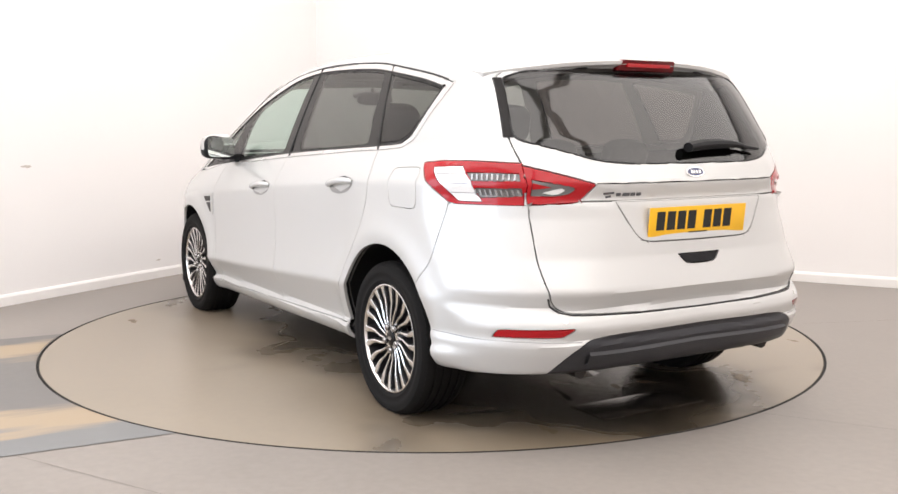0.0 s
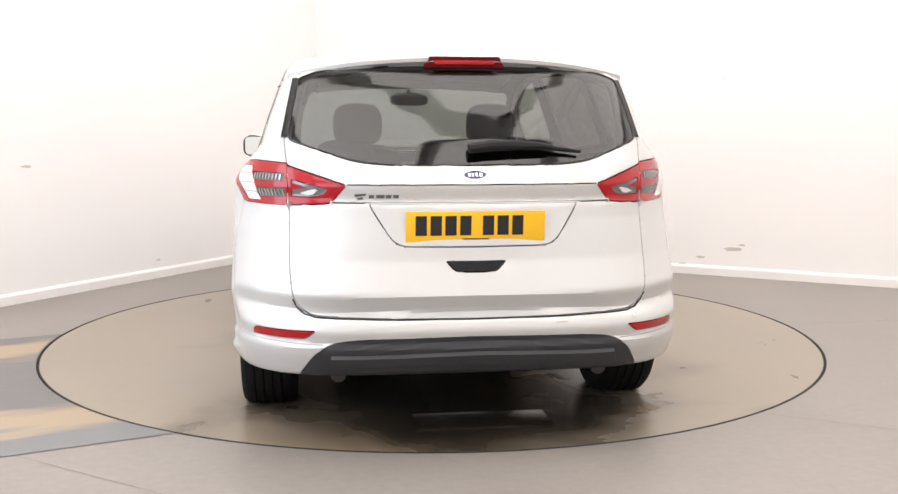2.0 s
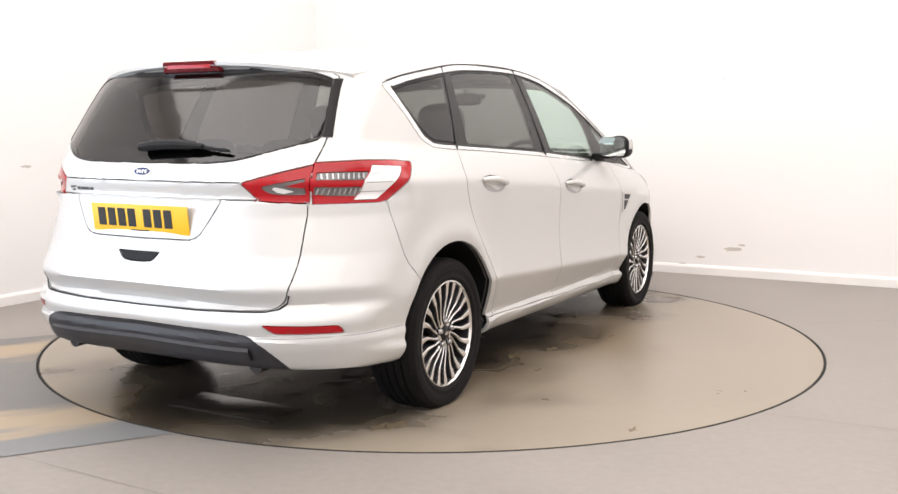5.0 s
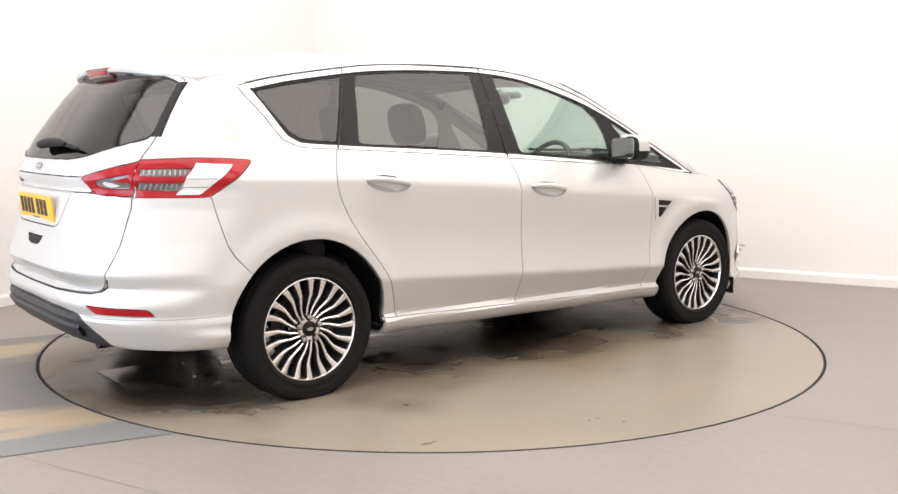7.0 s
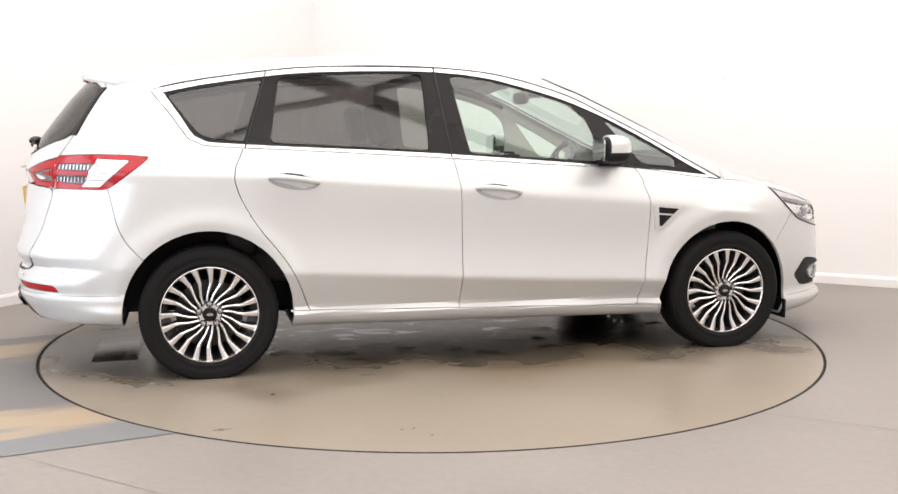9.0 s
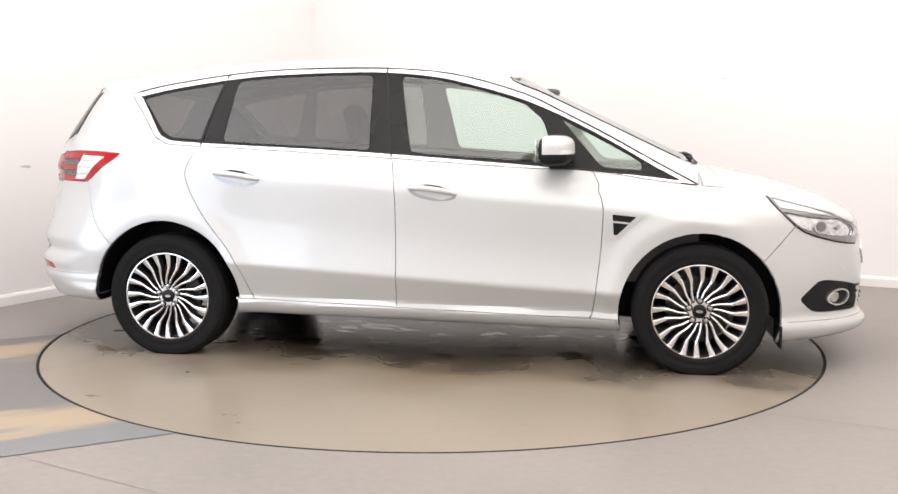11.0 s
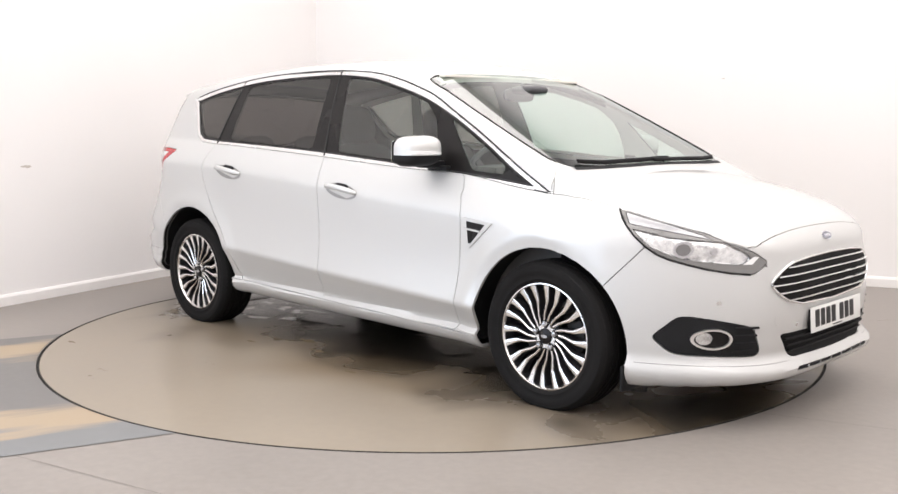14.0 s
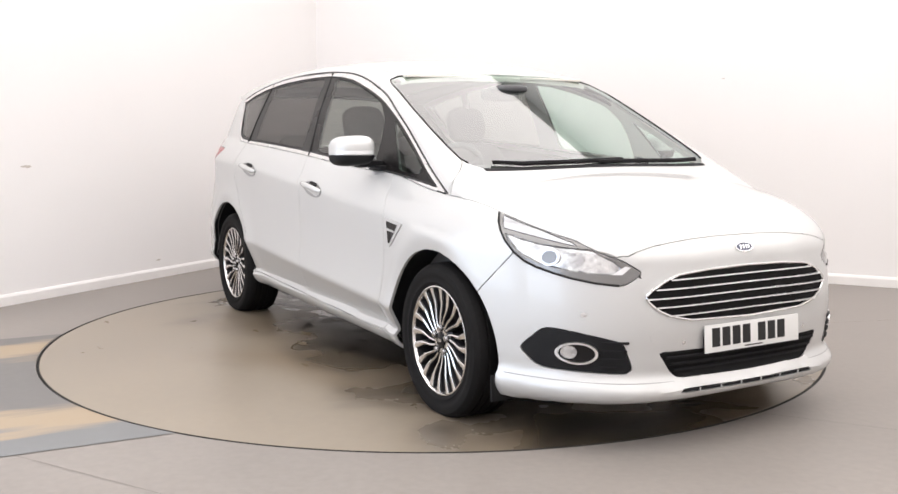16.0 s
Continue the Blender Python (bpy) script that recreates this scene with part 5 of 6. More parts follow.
def spoiler():
    bm = bmesh.new()
    n = 36
    rows = []
    for i in range(n + 1):
        y = -0.70 + 1.40 * i / n
        k = abs(y) / 0.70
        lip = Vector((-2.045 + 0.20 * k ** 3.2, y, 1.518 - 0.055 * k ** 2.2))
        x0 = -1.66 + 0.02 * k
        top = [Vector((x0 + (lip.x - x0) * t, y, 0)) for t in (0, 0.35, 0.7)]
        hit = body_points(np.array([[p.x, y, 0.9] for p in top]), np.tile(np.array([0.0, 0.0, 1.0]), (3, 1)))
        for p, q, up in zip(top, hit, (-0.002, 0.004, 0.004)):
            p.z = q[2] + up
        for p, t in zip(top, (0, 0.35, 0.7)):
            p.z = p.z * (1 - t ** 3) + (lip.z + 0.012) * t ** 3
        foot = Vector((lip.x + 0.075, y, lip.z - 0.045))
        rows.append([bm.verts.new(p) for p in (*top, lip + Vector((0.012, 0, 0.003)), lip, lip + Vector((0.004, 0, -0.014)), lip + Vector((0.05, 0, -0.030)), foot + Vector((0.05, 0, 0)))])
    for a, b in zip(rows, rows[1:]):
        for i in range(len(a) - 1):
            bm.faces.new((a[i], a[i + 1], b[i + 1], b[i]))
    for r in (rows[0], rows[-1]):
        bm.faces.new(r)
    bmesh.ops.recalc_face_normals(bm, faces=bm.faces)
    sp = part("roof_spoiler", bm, M["paint"], car, "silver roof spoiler over the rear window")
    bm = bmesh.new()
    pts = [(-0.165, 1.476), (-0.145, 1.522), (0.145, 1.522), (0.165, 1.476)]
    a = [bm.verts.new((-2.052 + (0.03 if z < 1.5 else 0), y, z)) for y, z in pts]
    b = [bm.verts.new((-1.97, y, z + (0.003 if z > 1.5 else 0))) for y, z in pts]
    bm.faces.new(a)
    for i in range(4):
        bm.faces.new((a[i], a[(i + 1) % 4], b[(i + 1) % 4], b[i]))
    bmesh.ops.recalc_face_normals(bm, faces=bm.faces)
    bmesh.ops.bevel(bm, geom=bm.edges[:], offset=0.005, segments=2, affect="EDGES")
    part("high_brake_lamp", bm, M["dark_red"], car, "dark red high-level brake lamp")
    bm = bmesh.new()
    box(bm, -2.040, 0, 1.500, 0.012, 0.24, 0.016, None, 0.003)
    part("brake_lamp_strip", bm, M["red"], car)
    for s in (1, -1):
        bm = bmesh.new()
        strip_pts = [(0.664 + 0.046 * t, 1.440 - 0.235 * t) for t in np.linspace(0, 1, 9)]
        rows = []
        for y, z in strip_pts:
            rows.append([bm.verts.new(flip(rear_at, s)(y + o, z, h)) for o, h in ((-0.012, 0.001), (-0.006, 0.004), (0.012, 0.004), (0.017, -0.001))])
        for a, b in zip(rows, rows[1:]):
            for i in range(3):
                bm.faces.new((a[i], a[i + 1], b[i + 1], b[i]))
        bmesh.ops.recalc_face_normals(bm, faces=bm.faces)
        part("window_side_fin", bm, M["gloss"], car, "gloss black fin beside the rear window")


M["dark_red"] = material("dark_red_lens", (0.16, 0.004, 0.008), 0.12, coat=1.0, vary=0.1)
spoiler()


def number_plate(rear):
    at = rear_at if rear else nose_at
    cy, z0, z1 = (0.0, 0.821, 0.936) if rear else (0.013, 0.373, 0.482)
    face = M["yellow"] if rear else M["white_plate"]
    x = -2.352 if rear else 2.342
    e = new("number_plate")
    e.parent = car
    d = -1 if rear else 1
    zc, h = (z0 + z1) / 2, z1 - z0
    m = Matrix.Translation((x, cy, zc)) @ Matrix.Rotation(radians(-6 if rear else -4) * 1.0, 4, "Y")
    bm = bmesh.new()
    box(bm, 0, 0, 0, 0.006, 0.525, h, m, 0.002)
    part("plate_face", bm, face, e, "yellow plastic plate" if rear else "white plastic plate")
    for k in range(7):
        y = 0.205 - 0.0555 * k - (0.03 if k > 3 else 0)
        bm = bmesh.new()
        box(bm, d * 0.0036, y if rear else -y, 0.004, 0.0016, 0.042, 0.074, m)
        part("character_bar", bm, M["ink"], e)
    bm = bmesh.new()
    box(bm, d * 0.0036, 0, -h * 0.41, 0.001, 0.10, 0.005, m)
    part("maker_bar", bm, M["ink"], e)
    bm = bmesh.new()
    box(bm, -d * 0.012, 0, 0, 0.02, 0.50, h - 0.02, m)
    part("plate_holder", bm, M["black"] if not rear else M["paint"], e)
    tagged(e, "yellow rear number plate with plain dark bars" if rear else "white front number plate with plain dark bars")


def badges():
    for at, y, z, rx, rz in ((rear_at, 0.0, 1.067, 0.048, 0.0195), (nose_at, 0.010, 0.768, 0.047, 0.0185)):
        bm = bmesh.new()
        slab(bm, at, oval(y, z, rx, rz, 32), -0.001, 0.005)
        b = part("badge", bm, M["chrome"], car, "oval bright-rimmed badge with a dark face")
        bm = bmesh.new()
        slab(bm, at, oval(y, z, rx - 0.005, rz - 0.004, 32), 0.004, 0.0062)
        part("badge_face", bm, M["badge_blue"], b)
        bm = bmesh.new()
        for k, w in ((-0.022, 0.010), (-0.006, 0.008), (0.008, 0.006), (0.021, 0.009)):
            slab(bm, at, [(y + k - w / 2, z - 0.007), (y + k + w / 2, z - 0.006), (y + k + w / 2, z + 0.006), (y + k - w / 2, z + 0.005)], 0.006, 0.0072)
        part("badge_bars", bm, M["chrome"], b)
    bm = bmesh.new()
    for k in range(2):
        slab(bm, rear_at, [(0.447 - 0.010 * k, 0.998 - 0.012 * k), (0.405 + 0.012 * k, 1.002 - 0.014 * k), (0.405 + 0.010 * k, 0.995 - 0.014 * k), (0.445 - 0.010 * k, 0.990 - 0.012 * k)], 0.0, 0.006)
    part("tailgate_badge_mark", bm, M["screen_grey"], car, "small dark swash mark")
    bm = bmesh.new()
    for y, w in ((0.385, 0.018), (0.352, 0.030), (0.322, 0.020), (0.295, 0.020)):
        slab(bm, rear_at, [(y + w / 2, 0.985), (y - w / 2, 0.985), (y - w / 2, 0.997), (y + w / 2, 0.997)], 0.0, 0.006)
    part("tailgate_badge_bars", bm, M["screen_grey"], car, "small dark model badge drawn as plain bars")


number_plate(True)
number_plate(False)
badges()


def rear_wiper():
    bm = bmesh.new()
    line = [(0.02, 1.150), (-0.06, 1.160), (-0.15, 1.163), (-0.24, 1.160), (-0.295, 1.155)]
    a = [rear_at(y, z, 0.030) for y, z in line]
    tube(bm, a, [0.026, 0.030, 0.028, 0.022, 0.012], 10, 0.75)
    w = part("rear_wiper", bm, M["black"], car, "black rear wiper arm")
    bm = bmesh.new()
    tube(bm, [rear_at(y, z, 0.022) for y, z in ((-0.28, 1.157), (-0.34, 1.150), (-0.41, 1.142))], [0.009, 0.008, 0.006], 8)
    part("wiper_blade", bm, M["black"], w)


def front_wipers():
    for pts in (((-0.60, 1.352), (-0.46, 1.392), (-0.20, 1.408), (0.04, 1.400), (0.12, 1.392)), ((-0.05, 1.412), (0.20, 1.410), (0.45, 1.395), (0.62, 1.360))):
        bm = bmesh.new()
        line = []
        for y, x in pts:
            q = body_points(np.array([[x, y, 0.6]]), np.array([[0.0, 0.0, 1.0]]))[0]
            line.append(Vector(q) + Vector((0.005, 0, 0.014)))
        tube(bm, line, [0.005, 0.007, 0.008, 0.007, 0.004][:len(line)], 8)
        w = part("windscreen_wiper", bm, M["black"], car, "black windscreen wiper")
        bm = bmesh.new()
        tube(bm, [p - Vector((-0.006, 0, 0.008)) for p in line], 0.006, 6)
        part("wiper_blade", bm, M["rubber"], w)
    bm = bmesh.new()
    rows = []
    for y in np.linspace(-0.66, 0.66, 25):
        x1 = 1.437 - 0.16 * abs(y) ** 3.0
        row = []
        for dx, dz in ((-0.012, 0.003), (0.0, 0.004), (0.010, 0.001)):
            q = body_points(np.array([[x1 + dx, y, 0.6]]), np.array([[0.0, 0.0, 1.0]]))[0]
            row.append(bm.verts.new(Vector(q) + Vector((0, 0, dz))))
        rows.append(row)
    for a, b in zip(rows, rows[1:]):
        for i in range(2):
            bm.faces.new((a[i], b[i], b[i + 1], a[i + 1]))
    for s in (1, -1):
        edge = [p for p in OUT["screen"].pts if 0.43 < p.x < 1.36 and p.y > 0.55]
        hit = body_points(np.array([[p.x, p.y, 0.6] for p in edge]), np.tile(np.array([0.0, 0.0, 1.0]), (len(edge), 1)))
        tr = bmesh.new()
        tube(tr, [(q[0], s * q[1], q[2] + 0.001) for q in hit], 0.0045, 8)
        part("windscreen_side_trim", tr, M["gloss"], car, "black trim beside the windscreen")
    hd = bmesh.new()
    rows = []
    for y in np.linspace(-0.60, 0.60, 21):
        q = body_points(np.array([[x, y, 0.6] for x in (0.36, 0.43, 0.472)]), np.tile(np.array([0.0, 0.0, 1.0]), (3, 1)))
        rows.append([hd.verts.new((p[0], p[1], p[2] - d)) for p, d in zip(q, (0.024, 0.012, 0.010))] + [hd.verts.new((q[2][0], q[2][1], q[2][2] - 0.03)), hd.verts.new((q[0][0], q[0][1], q[0][2] - 0.04))])
    for a, b in zip(rows, rows[1:]):
        for i in range(5):
            hd.faces.new((a[i], b[i], b[(i + 1) % 5], a[(i + 1) % 5]))
    bmesh.ops.recalc_face_normals(hd, faces=hd.faces)
    part("windscreen_header", hd, M["headlining"], car, "pale trim at the windscreen's head")
    part("windscreen_foot_trim", bm, M["black"], car, "black border at the windscreen's foot")


rear_wiper()
front_wipers()


def mirrors():
    for s in (1, -1):
        e = new("door_mirror")
        e.parent = car
        bm = bmesh.new()
        bmesh.ops.create_uvsphere(bm, u_segments=40, v_segments=24, radius=1)
        for v in bm.verts:
            x, y, z = v.co
            q = [math.copysign(abs(c) ** 0.62, c) for c in (x, y, z)]
            # flat towards the rear, domed ahead
            px = 0.055 * q[0] if q[0] < 0 else 0.105 * q[0]
            v.co = Vector((0.655 + px + 0.045 * (1 - q[1]) * 0.5, s * (0.985 + 0.098 * q[1]), 1.132 + 0.074 * q[2] - 0.006 * q[1]))
        cap, foot = bm.copy(), bm.copy()
        for b, up in ((cap, 1), (foot, -1)):
            bmesh.ops.bisect_plane(b, geom=b.verts[:] + b.edges[:] + b.faces[:], plane_co=(0, 0, 1.113), plane_no=(0, 0, -up), clear_outer=True)
            if s < 0:
                bmesh.ops.reverse_faces(b, faces=b.faces)
        bm.free()
        back = cap.copy()
        bmesh.ops.bisect_plane(cap, geom=cap.verts[:] + cap.edges[:] + cap.faces[:], plane_co=(0.634, 0, 0), plane_no=(-1, 0, 0), clear_outer=True)
        bmesh.ops.bisect_plane(back, geom=back.verts[:] + back.edges[:] + back.faces[:], plane_co=(0.634, 0, 0), plane_no=(1, 0, 0), clear_outer=True)
        part("mirror_cap", cap, M["paint"], e, "silver mirror cap")
        part("mirror_rim", back, M["black"], e, "black rim round the mirror glass")
        for v in foot.verts:
            v.co.z = 1.113 + (v.co.z - 1.113) * 0.97 - 0.001
        part("mirror_shell", foot, M["black"], e, "black lower mirror shell")
        bm = bmesh.new()
        box(bm, 0.70, s * 0.895, 1.068, 0.085, 0.14, 0.034, None, 0.012)
        box(bm, 0.72, s * 0.855, 1.048, 0.13, 0.05, 0.026, None, 0.01)
        part("mirror_arm", bm, M["black"], e)
        bm = bmesh.new()
        pts = [(0.62, 1.120), (0.66, 1.126), (0.735, 1.116), (0.742, 1.106), (0.735, 1.098), (0.62, 1.098)]
        rows = []
        for k in np.linspace(-0.6, 0.9, 14):
            yy = 0.985 + 0.098 * math.copysign(abs(k) ** 0.62, k)
            rows.append((yy, k))
        ring = []
        for yy, k in rows:
            r = max(0.0, 1 - abs(k) ** 2) ** 0.31
            x = 0.655 + 0.105 * r + 0.045 * (1 - (yy - 0.985) / 0.098) * 0.5 + 0.003
            ring.append([bm.verts.new((x - 0.004, s * yy, 1.114)), bm.verts.new((x + 0.001, s * yy, 1.117)), bm.verts.new((x, s * yy, 1.132)), bm.verts.new((x - 0.006, s * yy, 1.135))])
        for a, b in zip(ring, ring[1:]):
            for i in range(3):
                bm.faces.new((a[i], a[i + 1], b[i + 1], b[i]))
        bmesh.ops.recalc_face_normals(bm, faces=bm.faces)
        part("mirror_indicator", bm, M["clear_lens"], e, "clear indicator lens")
        bm = bmesh.new()
        prism(bm, [tuple(q) for q in rounded([(-0.082, -0.058), (0.082, -0.058), (0.082, 0.058), (-0.082, 0.058)], 0.03)], 0.003, Matrix(((0, 0, -1, 0.603), (1, 0, 0, s * 0.985), (0, 1, 0, 1.128), (0, 0, 0, 1))))
        bmesh.ops.recalc_face_normals(bm, faces=bm.faces)
        part("mirror_glass", bm, M["mirror"], e, "mirror glass")


M["mirror"] = material("mirror_glass", (0.75, 0.80, 0.78), 0.02, 1.0, vary=0)
mirrors()


def handles():
    for s in (1, -1):
        f = flip(flank_at, s)
        for x, z in ((-1.0, 0.982), (0.063, 0.914)):
            e = new("door_handle")
            e.parent = car
            tilt = -0.030 / 0.26
            # flat disc: its darker grey paints the shade of a scooped bowl
            bm = bmesh.new()
            slab(bm, f, [(x + a, z - 0.004 + b + a * tilt) for a, b in oval(0.0, 0, 0.125, 0.040, 28)], -0.002, 0.0012)
            part("handle_bowl", bm, M["handle_bowl"], e, "flat grey handle bowl with the scoop's shade painted in")
            bm = bmesh.new()
            slab(bm, f, [(x - 0.045 + a, z + 0.031 + b + a * tilt) for a, b in ((0, -0.010), (0.09, -0.010), (0.10, 0.0), (0.085, 0.009), (0.01, 0.009), (-0.008, 0.0))], 0.0, 0.0030)
            part("handle_gap", bm, M["black"], e)
            bm = bmesh.new()
            line = [f(x + a, z + 0.004 + a * tilt - 0.0008 + 0.003 * (1 - (a / 0.125) ** 2), l) for a, l in ((-0.125, 0.004), (-0.10, 0.024), (-0.05, 0.034), (0, 0.036), (0.05, 0.034), (0.10, 0.024), (0.125, 0.004))]
            tube(bm, line, [0.008, 0.012, 0.013, 0.013, 0.013, 0.012, 0.008], 12, 1.15)
            part("handle_bar", bm, M["paint"], e, "silver pull handle")


def vents():
    for s in (1, -1):
        f = flip(flank_at, s)
        bm = bmesh.new()
        slab(bm, f, [tuple(q) for q in rounded([(0.952, 0.828), (1.146, 0.810), (1.000, 0.690), (0.968, 0.690)], [0.008, 0.012, 0.012, 0.008])], -0.001, 0.006)
        v = part("wing_vent", bm, M["paint"], car, "bright-edged triangular wing vent")
        bm = bmesh.new()
        slab(bm, f, [(0.982, 0.812), (1.100, 0.801), (1.006, 0.708), (0.990, 0.708)], 0.005, 0.0072)
        part("vent_mesh", bm, M["gloss"], v)
        bm = bmesh.new()
        slab(bm, f, [(0.965, 0.782), (1.070, 0.772), (1.066, 0.764), (0.965, 0.773)], 0.006, 0.011)
        part("vent_bar", bm, M["paint"], v)


# body paint darkened as shade, for handle bowls and bumper lip creases
M["handle_bowl"] = material("painted_shade_grey", (0.30, 0.30, 0.30), 0.3, 0.7, 0.6, vary=0.03)
M["chrome_soft"] = material("satin_bright_trim", (0.80, 0.80, 0.79), 0.2, 1.0, vary=0.04)
handles()
vents()


def window_seals():
    """Black rubber along the bright surround's upper edge and down the gaps between the doors' window frames."""
    top = [p for p in OUT["surround"].pts if -1.67 < p.x < 1.41 and p.y > float(np.interp(p.x, [-1.67, -1.43, 1.41], [1.425, 1.40, 0.95]))]
    for s in (1, -1):
        f = flip(flank_at, s)
        for name, line, r in (("roof_seal", [(p.x, p.y + 0.003) for p in top], 0.0032), ("glass_seal", [(p.x, p.y) for p in TOP_IN + LOW_IN[1:]], 0.0042), ("door_gap_seal", [(-1.112, 1.526), (-1.142, 1.43), (-1.172, 1.335), (-1.202, 1.24), (-1.231, 1.146)], 0.0045), ("door_gap_seal", [(-0.229, 1.565), (-0.213, 1.43), (-0.197, 1.30), (-0.183, 1.20), (-0.170, 1.09)], 0.0045)):
            bm = bmesh.new()
            tube(bm, [f(x, z, 0.0005) for x, z in line], r, 8)
            part(name, bm, M["ink"], car, "black rubber seal")


window_seals()


def car_part(name, s=0):
    """The car's part of that name, on the side s if it has two."""
    for q in car.children:
        if q.name.split(".")[0] == name and (not s or s * sum(v.co.y for v in q.data.vertices) > 0):
            return q


def nose():
    # grille: dark well with five bright bars and a thin bright rim
    half = straight([(0.50, 0.30), (0.52, 0.385), (0.545, 0.440), (0.575, 0.475), (0.60, 0.497), (0.625, 0.472), (0.65, 0.437), (0.68, 0.365), (0.695, 0.22)])
    for k in range(5):
        z = 0.533 + 0.0335 * k
        h = float(half(z)) - 0.006
        bm = bmesh.new()
        strip(bm, nose_at, [(y, z - 0.004 * (abs(y) / 0.5) ** 2) for y in np.linspace(-h, h, 25)], 0.0078, 0.002, 0.010)
        part("grille_bar", bm, M["chrome"], car_part("grille"), "bright grille bar")
    rim = [p for p in OUT["grille"].pts if p.x > 0.012]
    rim = [(0.0, 0.4985)] + [tuple(p) for p in rim] + [(0.0, 0.700)]
    for s in (1, -1):
        bm = bmesh.new()
        tube(bm, [nose_at(s * y, z, 0.003) for y, z in rim], 0.0055, 8)
        part("grille_surround", bm, M["chrome_soft"], car_part("grille"), "satin bright rim round the grille")
    for k in range(3):
        z = 0.315 + 0.026 * k
        h = 0.37 + 0.02 * k
        bm = bmesh.new()
        strip(bm, nose_at, [(y, z) for y in np.linspace(-h, h, 17)], 0.010, 0.0, 0.010)
        part("lower_grille_bar", bm, M["black"], car_part("lower_grille"))
    for k in range(-5, 6, 2):
        bm = bmesh.new()
        slab(bm, nose_at, [(k * 0.055 - 0.003, 0.231), (k * 0.055 + 0.003, 0.231), (k * 0.055 + 0.003, 0.246), (k * 0.055 - 0.003, 0.246)], 0.0, 0.003)
        part("slot_web", bm, M["paint"], car_part("bumper_slot"))
    for s in (1, -1):
        f = flip(nose_at, s)
        bm = bmesh.new()
        ring_o, ring_i = oval(0.70, 0.386, 0.054, 0.043, 32), oval(0.70, 0.386, 0.046, 0.036, 32)
        a, b, c = [[bm.verts.new(f(u, v, l)) for u, v in r] for r, l in ((ring_o, 0.0), (ring_o, 0.012), (ring_i, 0.012))]
        d = [bm.verts.new(f(u, v, -0.004)) for u, v in ring_i]
        for p, q in ((a, b), (b, c), (c, d)):
            for i in range(32):
                bm.faces.new((p[i], p[(i + 1) % 32], q[(i + 1) % 32], q[i]))
        bmesh.ops.recalc_face_normals(bm, faces=bm.faces)
        fl = part("fog_lamp", bm, M["chrome"], car, "round fog lamp with a bright ring")
        bm = bmesh.new()
        slab(bm, f, oval(0.70, 0.386, 0.046, 0.036, 28), -0.002, 0.002)
        part("fog_lamp_bowl", bm, M["gloss"], fl)
        bm = bmesh.new()
        slab(bm, f, oval(0.722, 0.388, 0.020, 0.026, 24), 0.001, 0.006)
        part("fog_lamp_lens", bm, M["lamp_bright"], fl)
        bm = bmesh.new()
        for k in range(4):
            z = 0.335 + 0.032 * k
            strip(bm, f, [(y, z) for y in np.linspace(0.57 - 0.005 * k, 0.64, 5)], 0.010, 0.0, 0.008)
        part("fog_pod_fins", bm, M["black"], car_part("fog_lamp_pod", s))
        # headlamp inside: dark bezel, running light, projector, reflector, foot lens
        g = flip(flank_at, s)
        bm = bmesh.new()
        slab(bm, g, oval(2.020, 0.748, 0.036, 0.034, 28), -0.012, 0.0005)
        part("projector_rim", bm, M["lamp_grey"], car_part("headlamp", s))
        bm = bmesh.new()
        slab(bm, g, oval(2.020, 0.748, 0.025, 0.024, 24), -0.002, 0.0025)
        part("projector_lens", bm, M["lamp_dark"], car_part("headlamp", s), "dark projector lens")
        bm = bmesh.new()
        slab(bm, g, oval(2.120, 0.742, 0.010, 0.014, 16), -0.012, 0.0)
        slab(bm, g, [(2.06, 0.772), (2.10, 0.768), (2.098, 0.762), (2.06, 0.765)], -0.012, 0.0)
        part("bulb_shield", bm, M["lamp_grey"], car_part("headlamp", s))
        bm = bmesh.new()
        slab(bm, g, [(2.203, 0.690), (2.228, 0.722), (2.238, 0.718), (2.226, 0.690)], -0.001, 0.0016)
        part("indicator_lens", bm, M["clear_lens"], car_part("headlamp", s), "clear corner lens of the headlamp")
        bm = bmesh.new()
        tube(bm, [g(x, z, 0.001) for x, z in ((1.741, 0.903), (1.77, 0.868), (1.800, 0.836), (1.84, 0.796), (1.885, 0.757), (1.93, 0.726), (1.975, 0.707), (2.04, 0.688), (2.10, 0.672), (2.17, 0.657), (2.225, 0.649))], 0.0045, 8)
        part("headlamp_seal", bm, M["gloss"], car_part("headlamp", s), "black lower rim of the headlamp")
        for y, z in ((0.688, 0.536), (0.333, 0.4225)):
            bm = bmesh.new()
            slab(bm, f, oval(y, z, 0.0085, 0.0085, 16), -0.001, 0.0025)
            part("parking_sensor", bm, M["chrome_soft"], car)
        bm = bmesh.new()
        slab(bm, flip(rear_at, s), oval(0.632, 0.522, 0.0085, 0.0085, 16), -0.001, 0.0025)
        part("parking_sensor", bm, M["chrome_soft"], car)
    for at, o in ((nose_at, oval(-0.45, 0.452, 0.030, 0.028, 24)), (rear_at, [tuple(q) for q in rounded([(-0.302, 0.517), (-0.348, 0.517), (-0.348, 0.472), (-0.302, 0.472)], 0.004)])):
        bm = bmesh.new()
        slab(bm, at, o, -0.001, 0.0012)
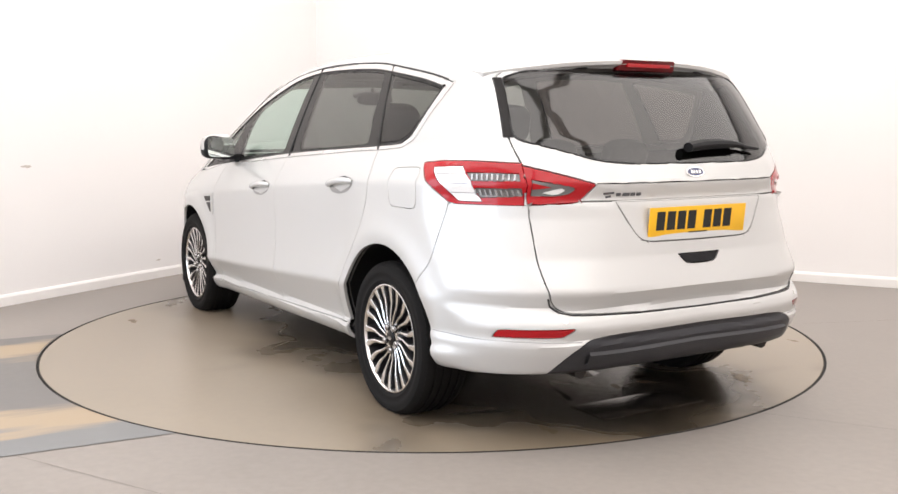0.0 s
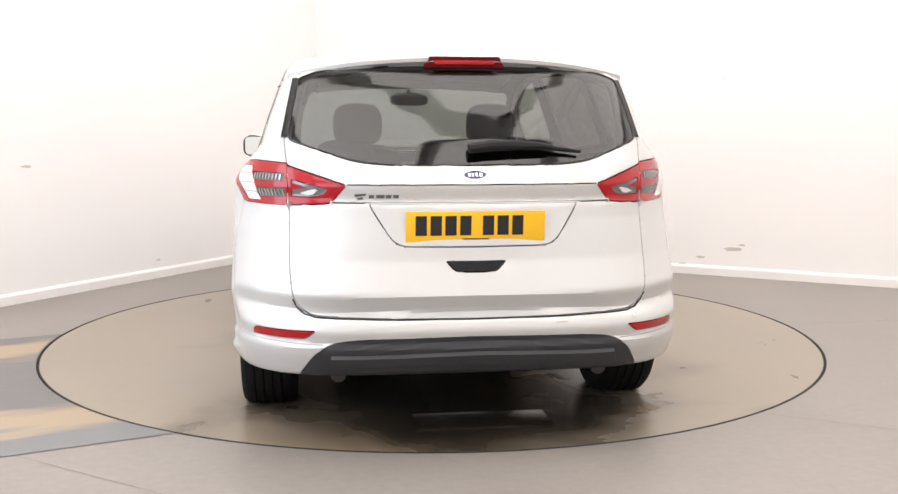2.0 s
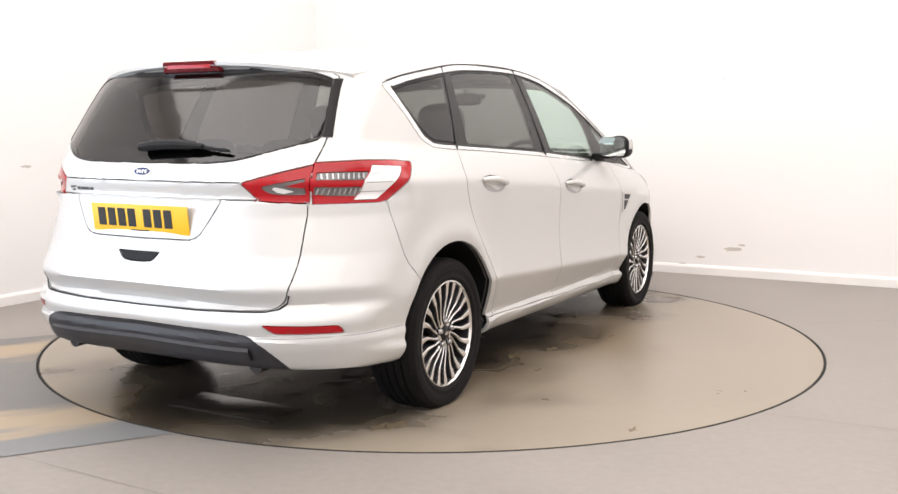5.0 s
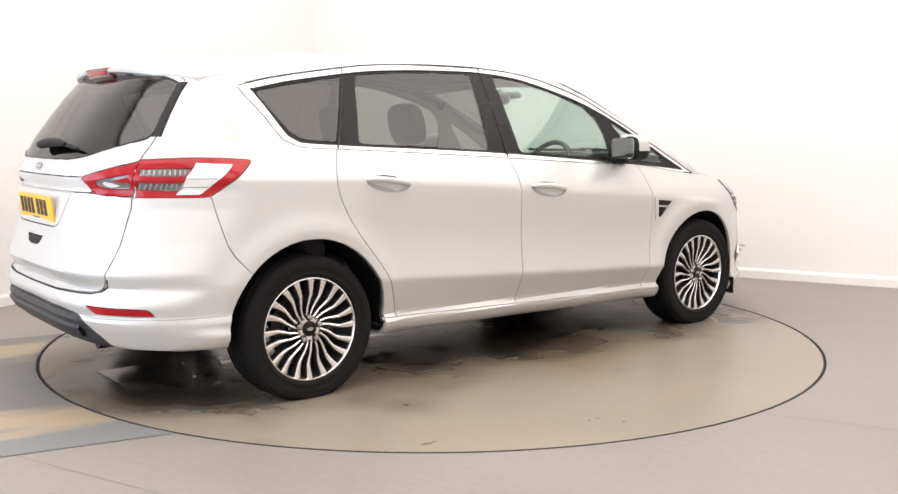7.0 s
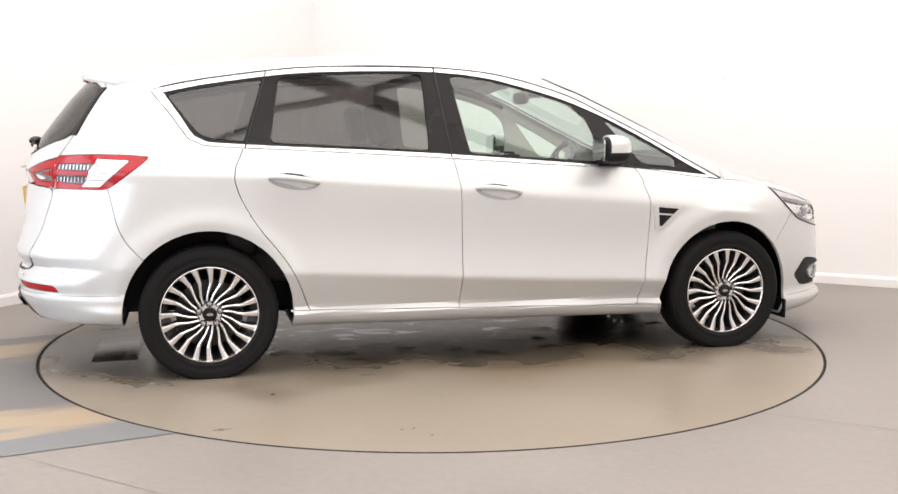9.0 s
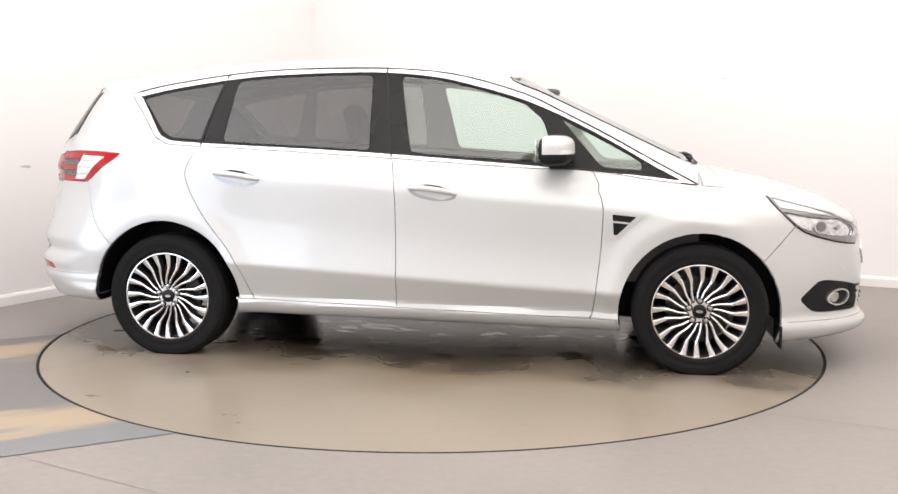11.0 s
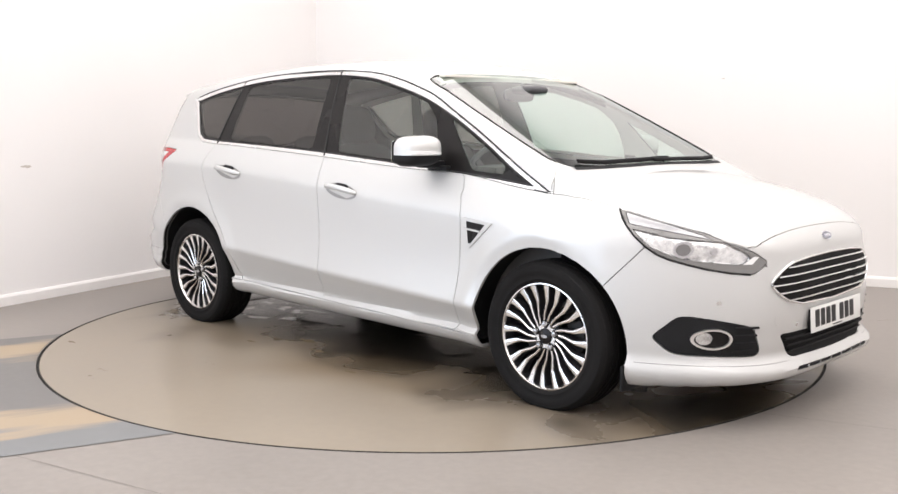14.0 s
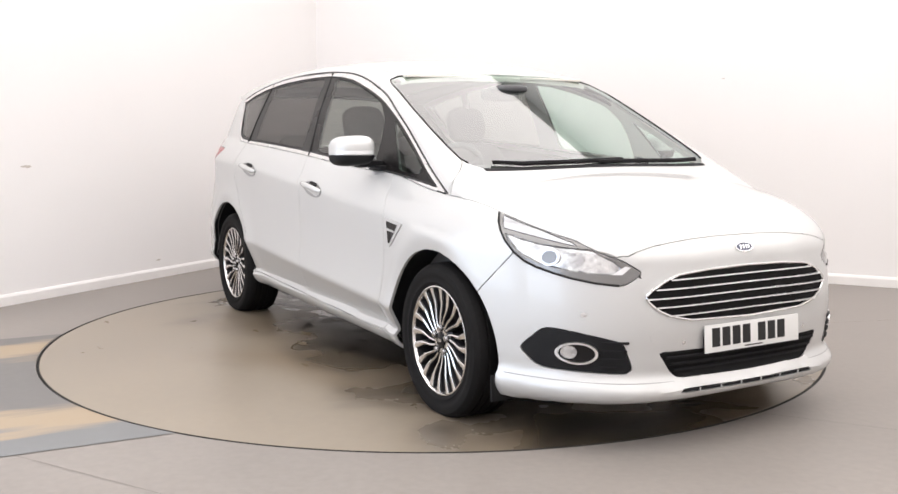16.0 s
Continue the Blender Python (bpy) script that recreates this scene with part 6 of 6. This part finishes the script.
        part("towing_eye_cover", bm, M["paint"], car)
    for y in (0.515, -0.505):
        bm = bmesh.new()
        tube(bm, [(-2.262, y, 0.306), (-2.20, y, 0.308), (-1.9, y * 0.98, 0.315)], 0.030, 16)
        part("exhaust_pipe", bm, M["steel"], car, "steel exhaust pipe")
    foot = [(y, 0.534 + 0.0075 * (y / 0.6) ** 2) for y in np.linspace(-0.60, 0.60, 31)]
    foot = [(-0.682, 0.605), (-0.668, 0.572), (-0.640, 0.550)] + foot + [(0.640, 0.550), (0.668, 0.572), (0.682, 0.605)]
    # black bar laid over the tailgate's lower gap to draw its dark line
    bm = bmesh.new()
    tube(bm, [rear_at(y, z, -0.001) for y, z in foot], 0.0042, 8)
    part("tailgate_seal", bm, M["ink"], car, "black bar added to draw the dark gap under the tailgate")
    glass_edge = [(p.x, p.y) for p in OUT["rear_glass"].pts if p.x > 0.0]
    for s in (1, -1):
        bm = bmesh.new()
        tube(bm, [rear_at(s * y, z, 0.0) for y, z in glass_edge], 0.0045, 8)
        part("rear_window_seal", bm, M["ink"], car, "black rubber seal round the rear window")
    bm = bmesh.new()
    strip(bm, rear_at, [(y, 0.385 - 0.02 * abs(y)) for y in np.linspace(-0.54, 0.54, 25)], 0.050, 0.0, 0.014)
    part("valance_rib", bm, M["valance"], car)
    for s in (1, -1):
        f, r, g = flip(nose_at, s), flip(rear_at, s), flip(flank_at, s)
        # thin grey lines draw the shade along the creases of the bumper lips
        for name, line in (("front_lip_gap", [f(y, 0.274, 0.0) for y in np.linspace(0.38, 0.80, 15)] + [g(x, 0.274, 0.0) for x in np.linspace(2.02, 1.86, 9)]), ("rear_lip_gap", [r(y, 0.440, 0.0) for y in np.linspace(0.57, 0.80, 10)] + [g(x, 0.440, 0.0) for x in np.linspace(-2.12, -1.84, 9)])):
            bm = bmesh.new()
            tube(bm, line, 0.0022, 6)
            part(name, bm, M["handle_bowl"], car)
        bm = bmesh.new()
        box(bm, AXLE + 0.40, s * 0.80, 0.20, 0.012, 0.20, 0.11, None, 0.004)
        part("air_deflector", bm, M["black"], car, "black plastic flap by the wheel")


nose()


# ---- what turns ----
PIVOT = Vector((-0.0833, -0.0965, 0))
HEADING = [(0.0, 120.25), (0.5, 114.53), (1.0, 108.4), (1.5, 102.6), (2.0, 96.42), (2.5, 90.67), (3.0, 84.52), (3.5, 78.84), (4.0, 72.63), (4.5, 66.96), (5.0, 60.86), (5.5, 55.0), (6.0, 49.2), (6.5, 43.35), (7.0, 37.5), (7.5, 31.64), (8.0, 25.52), (8.5, 19.85), (9.0, 13.75), (9.5, 7.75), (10.0, 1.75), (10.5, -4.25), (11.0, -10.25), (11.5, -16.23), (12.0, -22.02), (12.5, -27.46), (13.0, -33.55), (13.5, -39.1), (14.0, -45.02), (14.5, -50.56), (15.0, -55.77), (15.5, -59.01), (16.0, -60.82)]


def motions():
    car_rows, deck_rows = [], []
    for t, a in HEADING:
        turn = Matrix.Rotation(radians(a), 4, "Z")
        car_rows.append((t, turn @ Matrix.Translation(-PIVOT)))
        deck_rows.append((t, turn))
    walk(car, car_rows)
    walk(table, deck_rows)


motions()
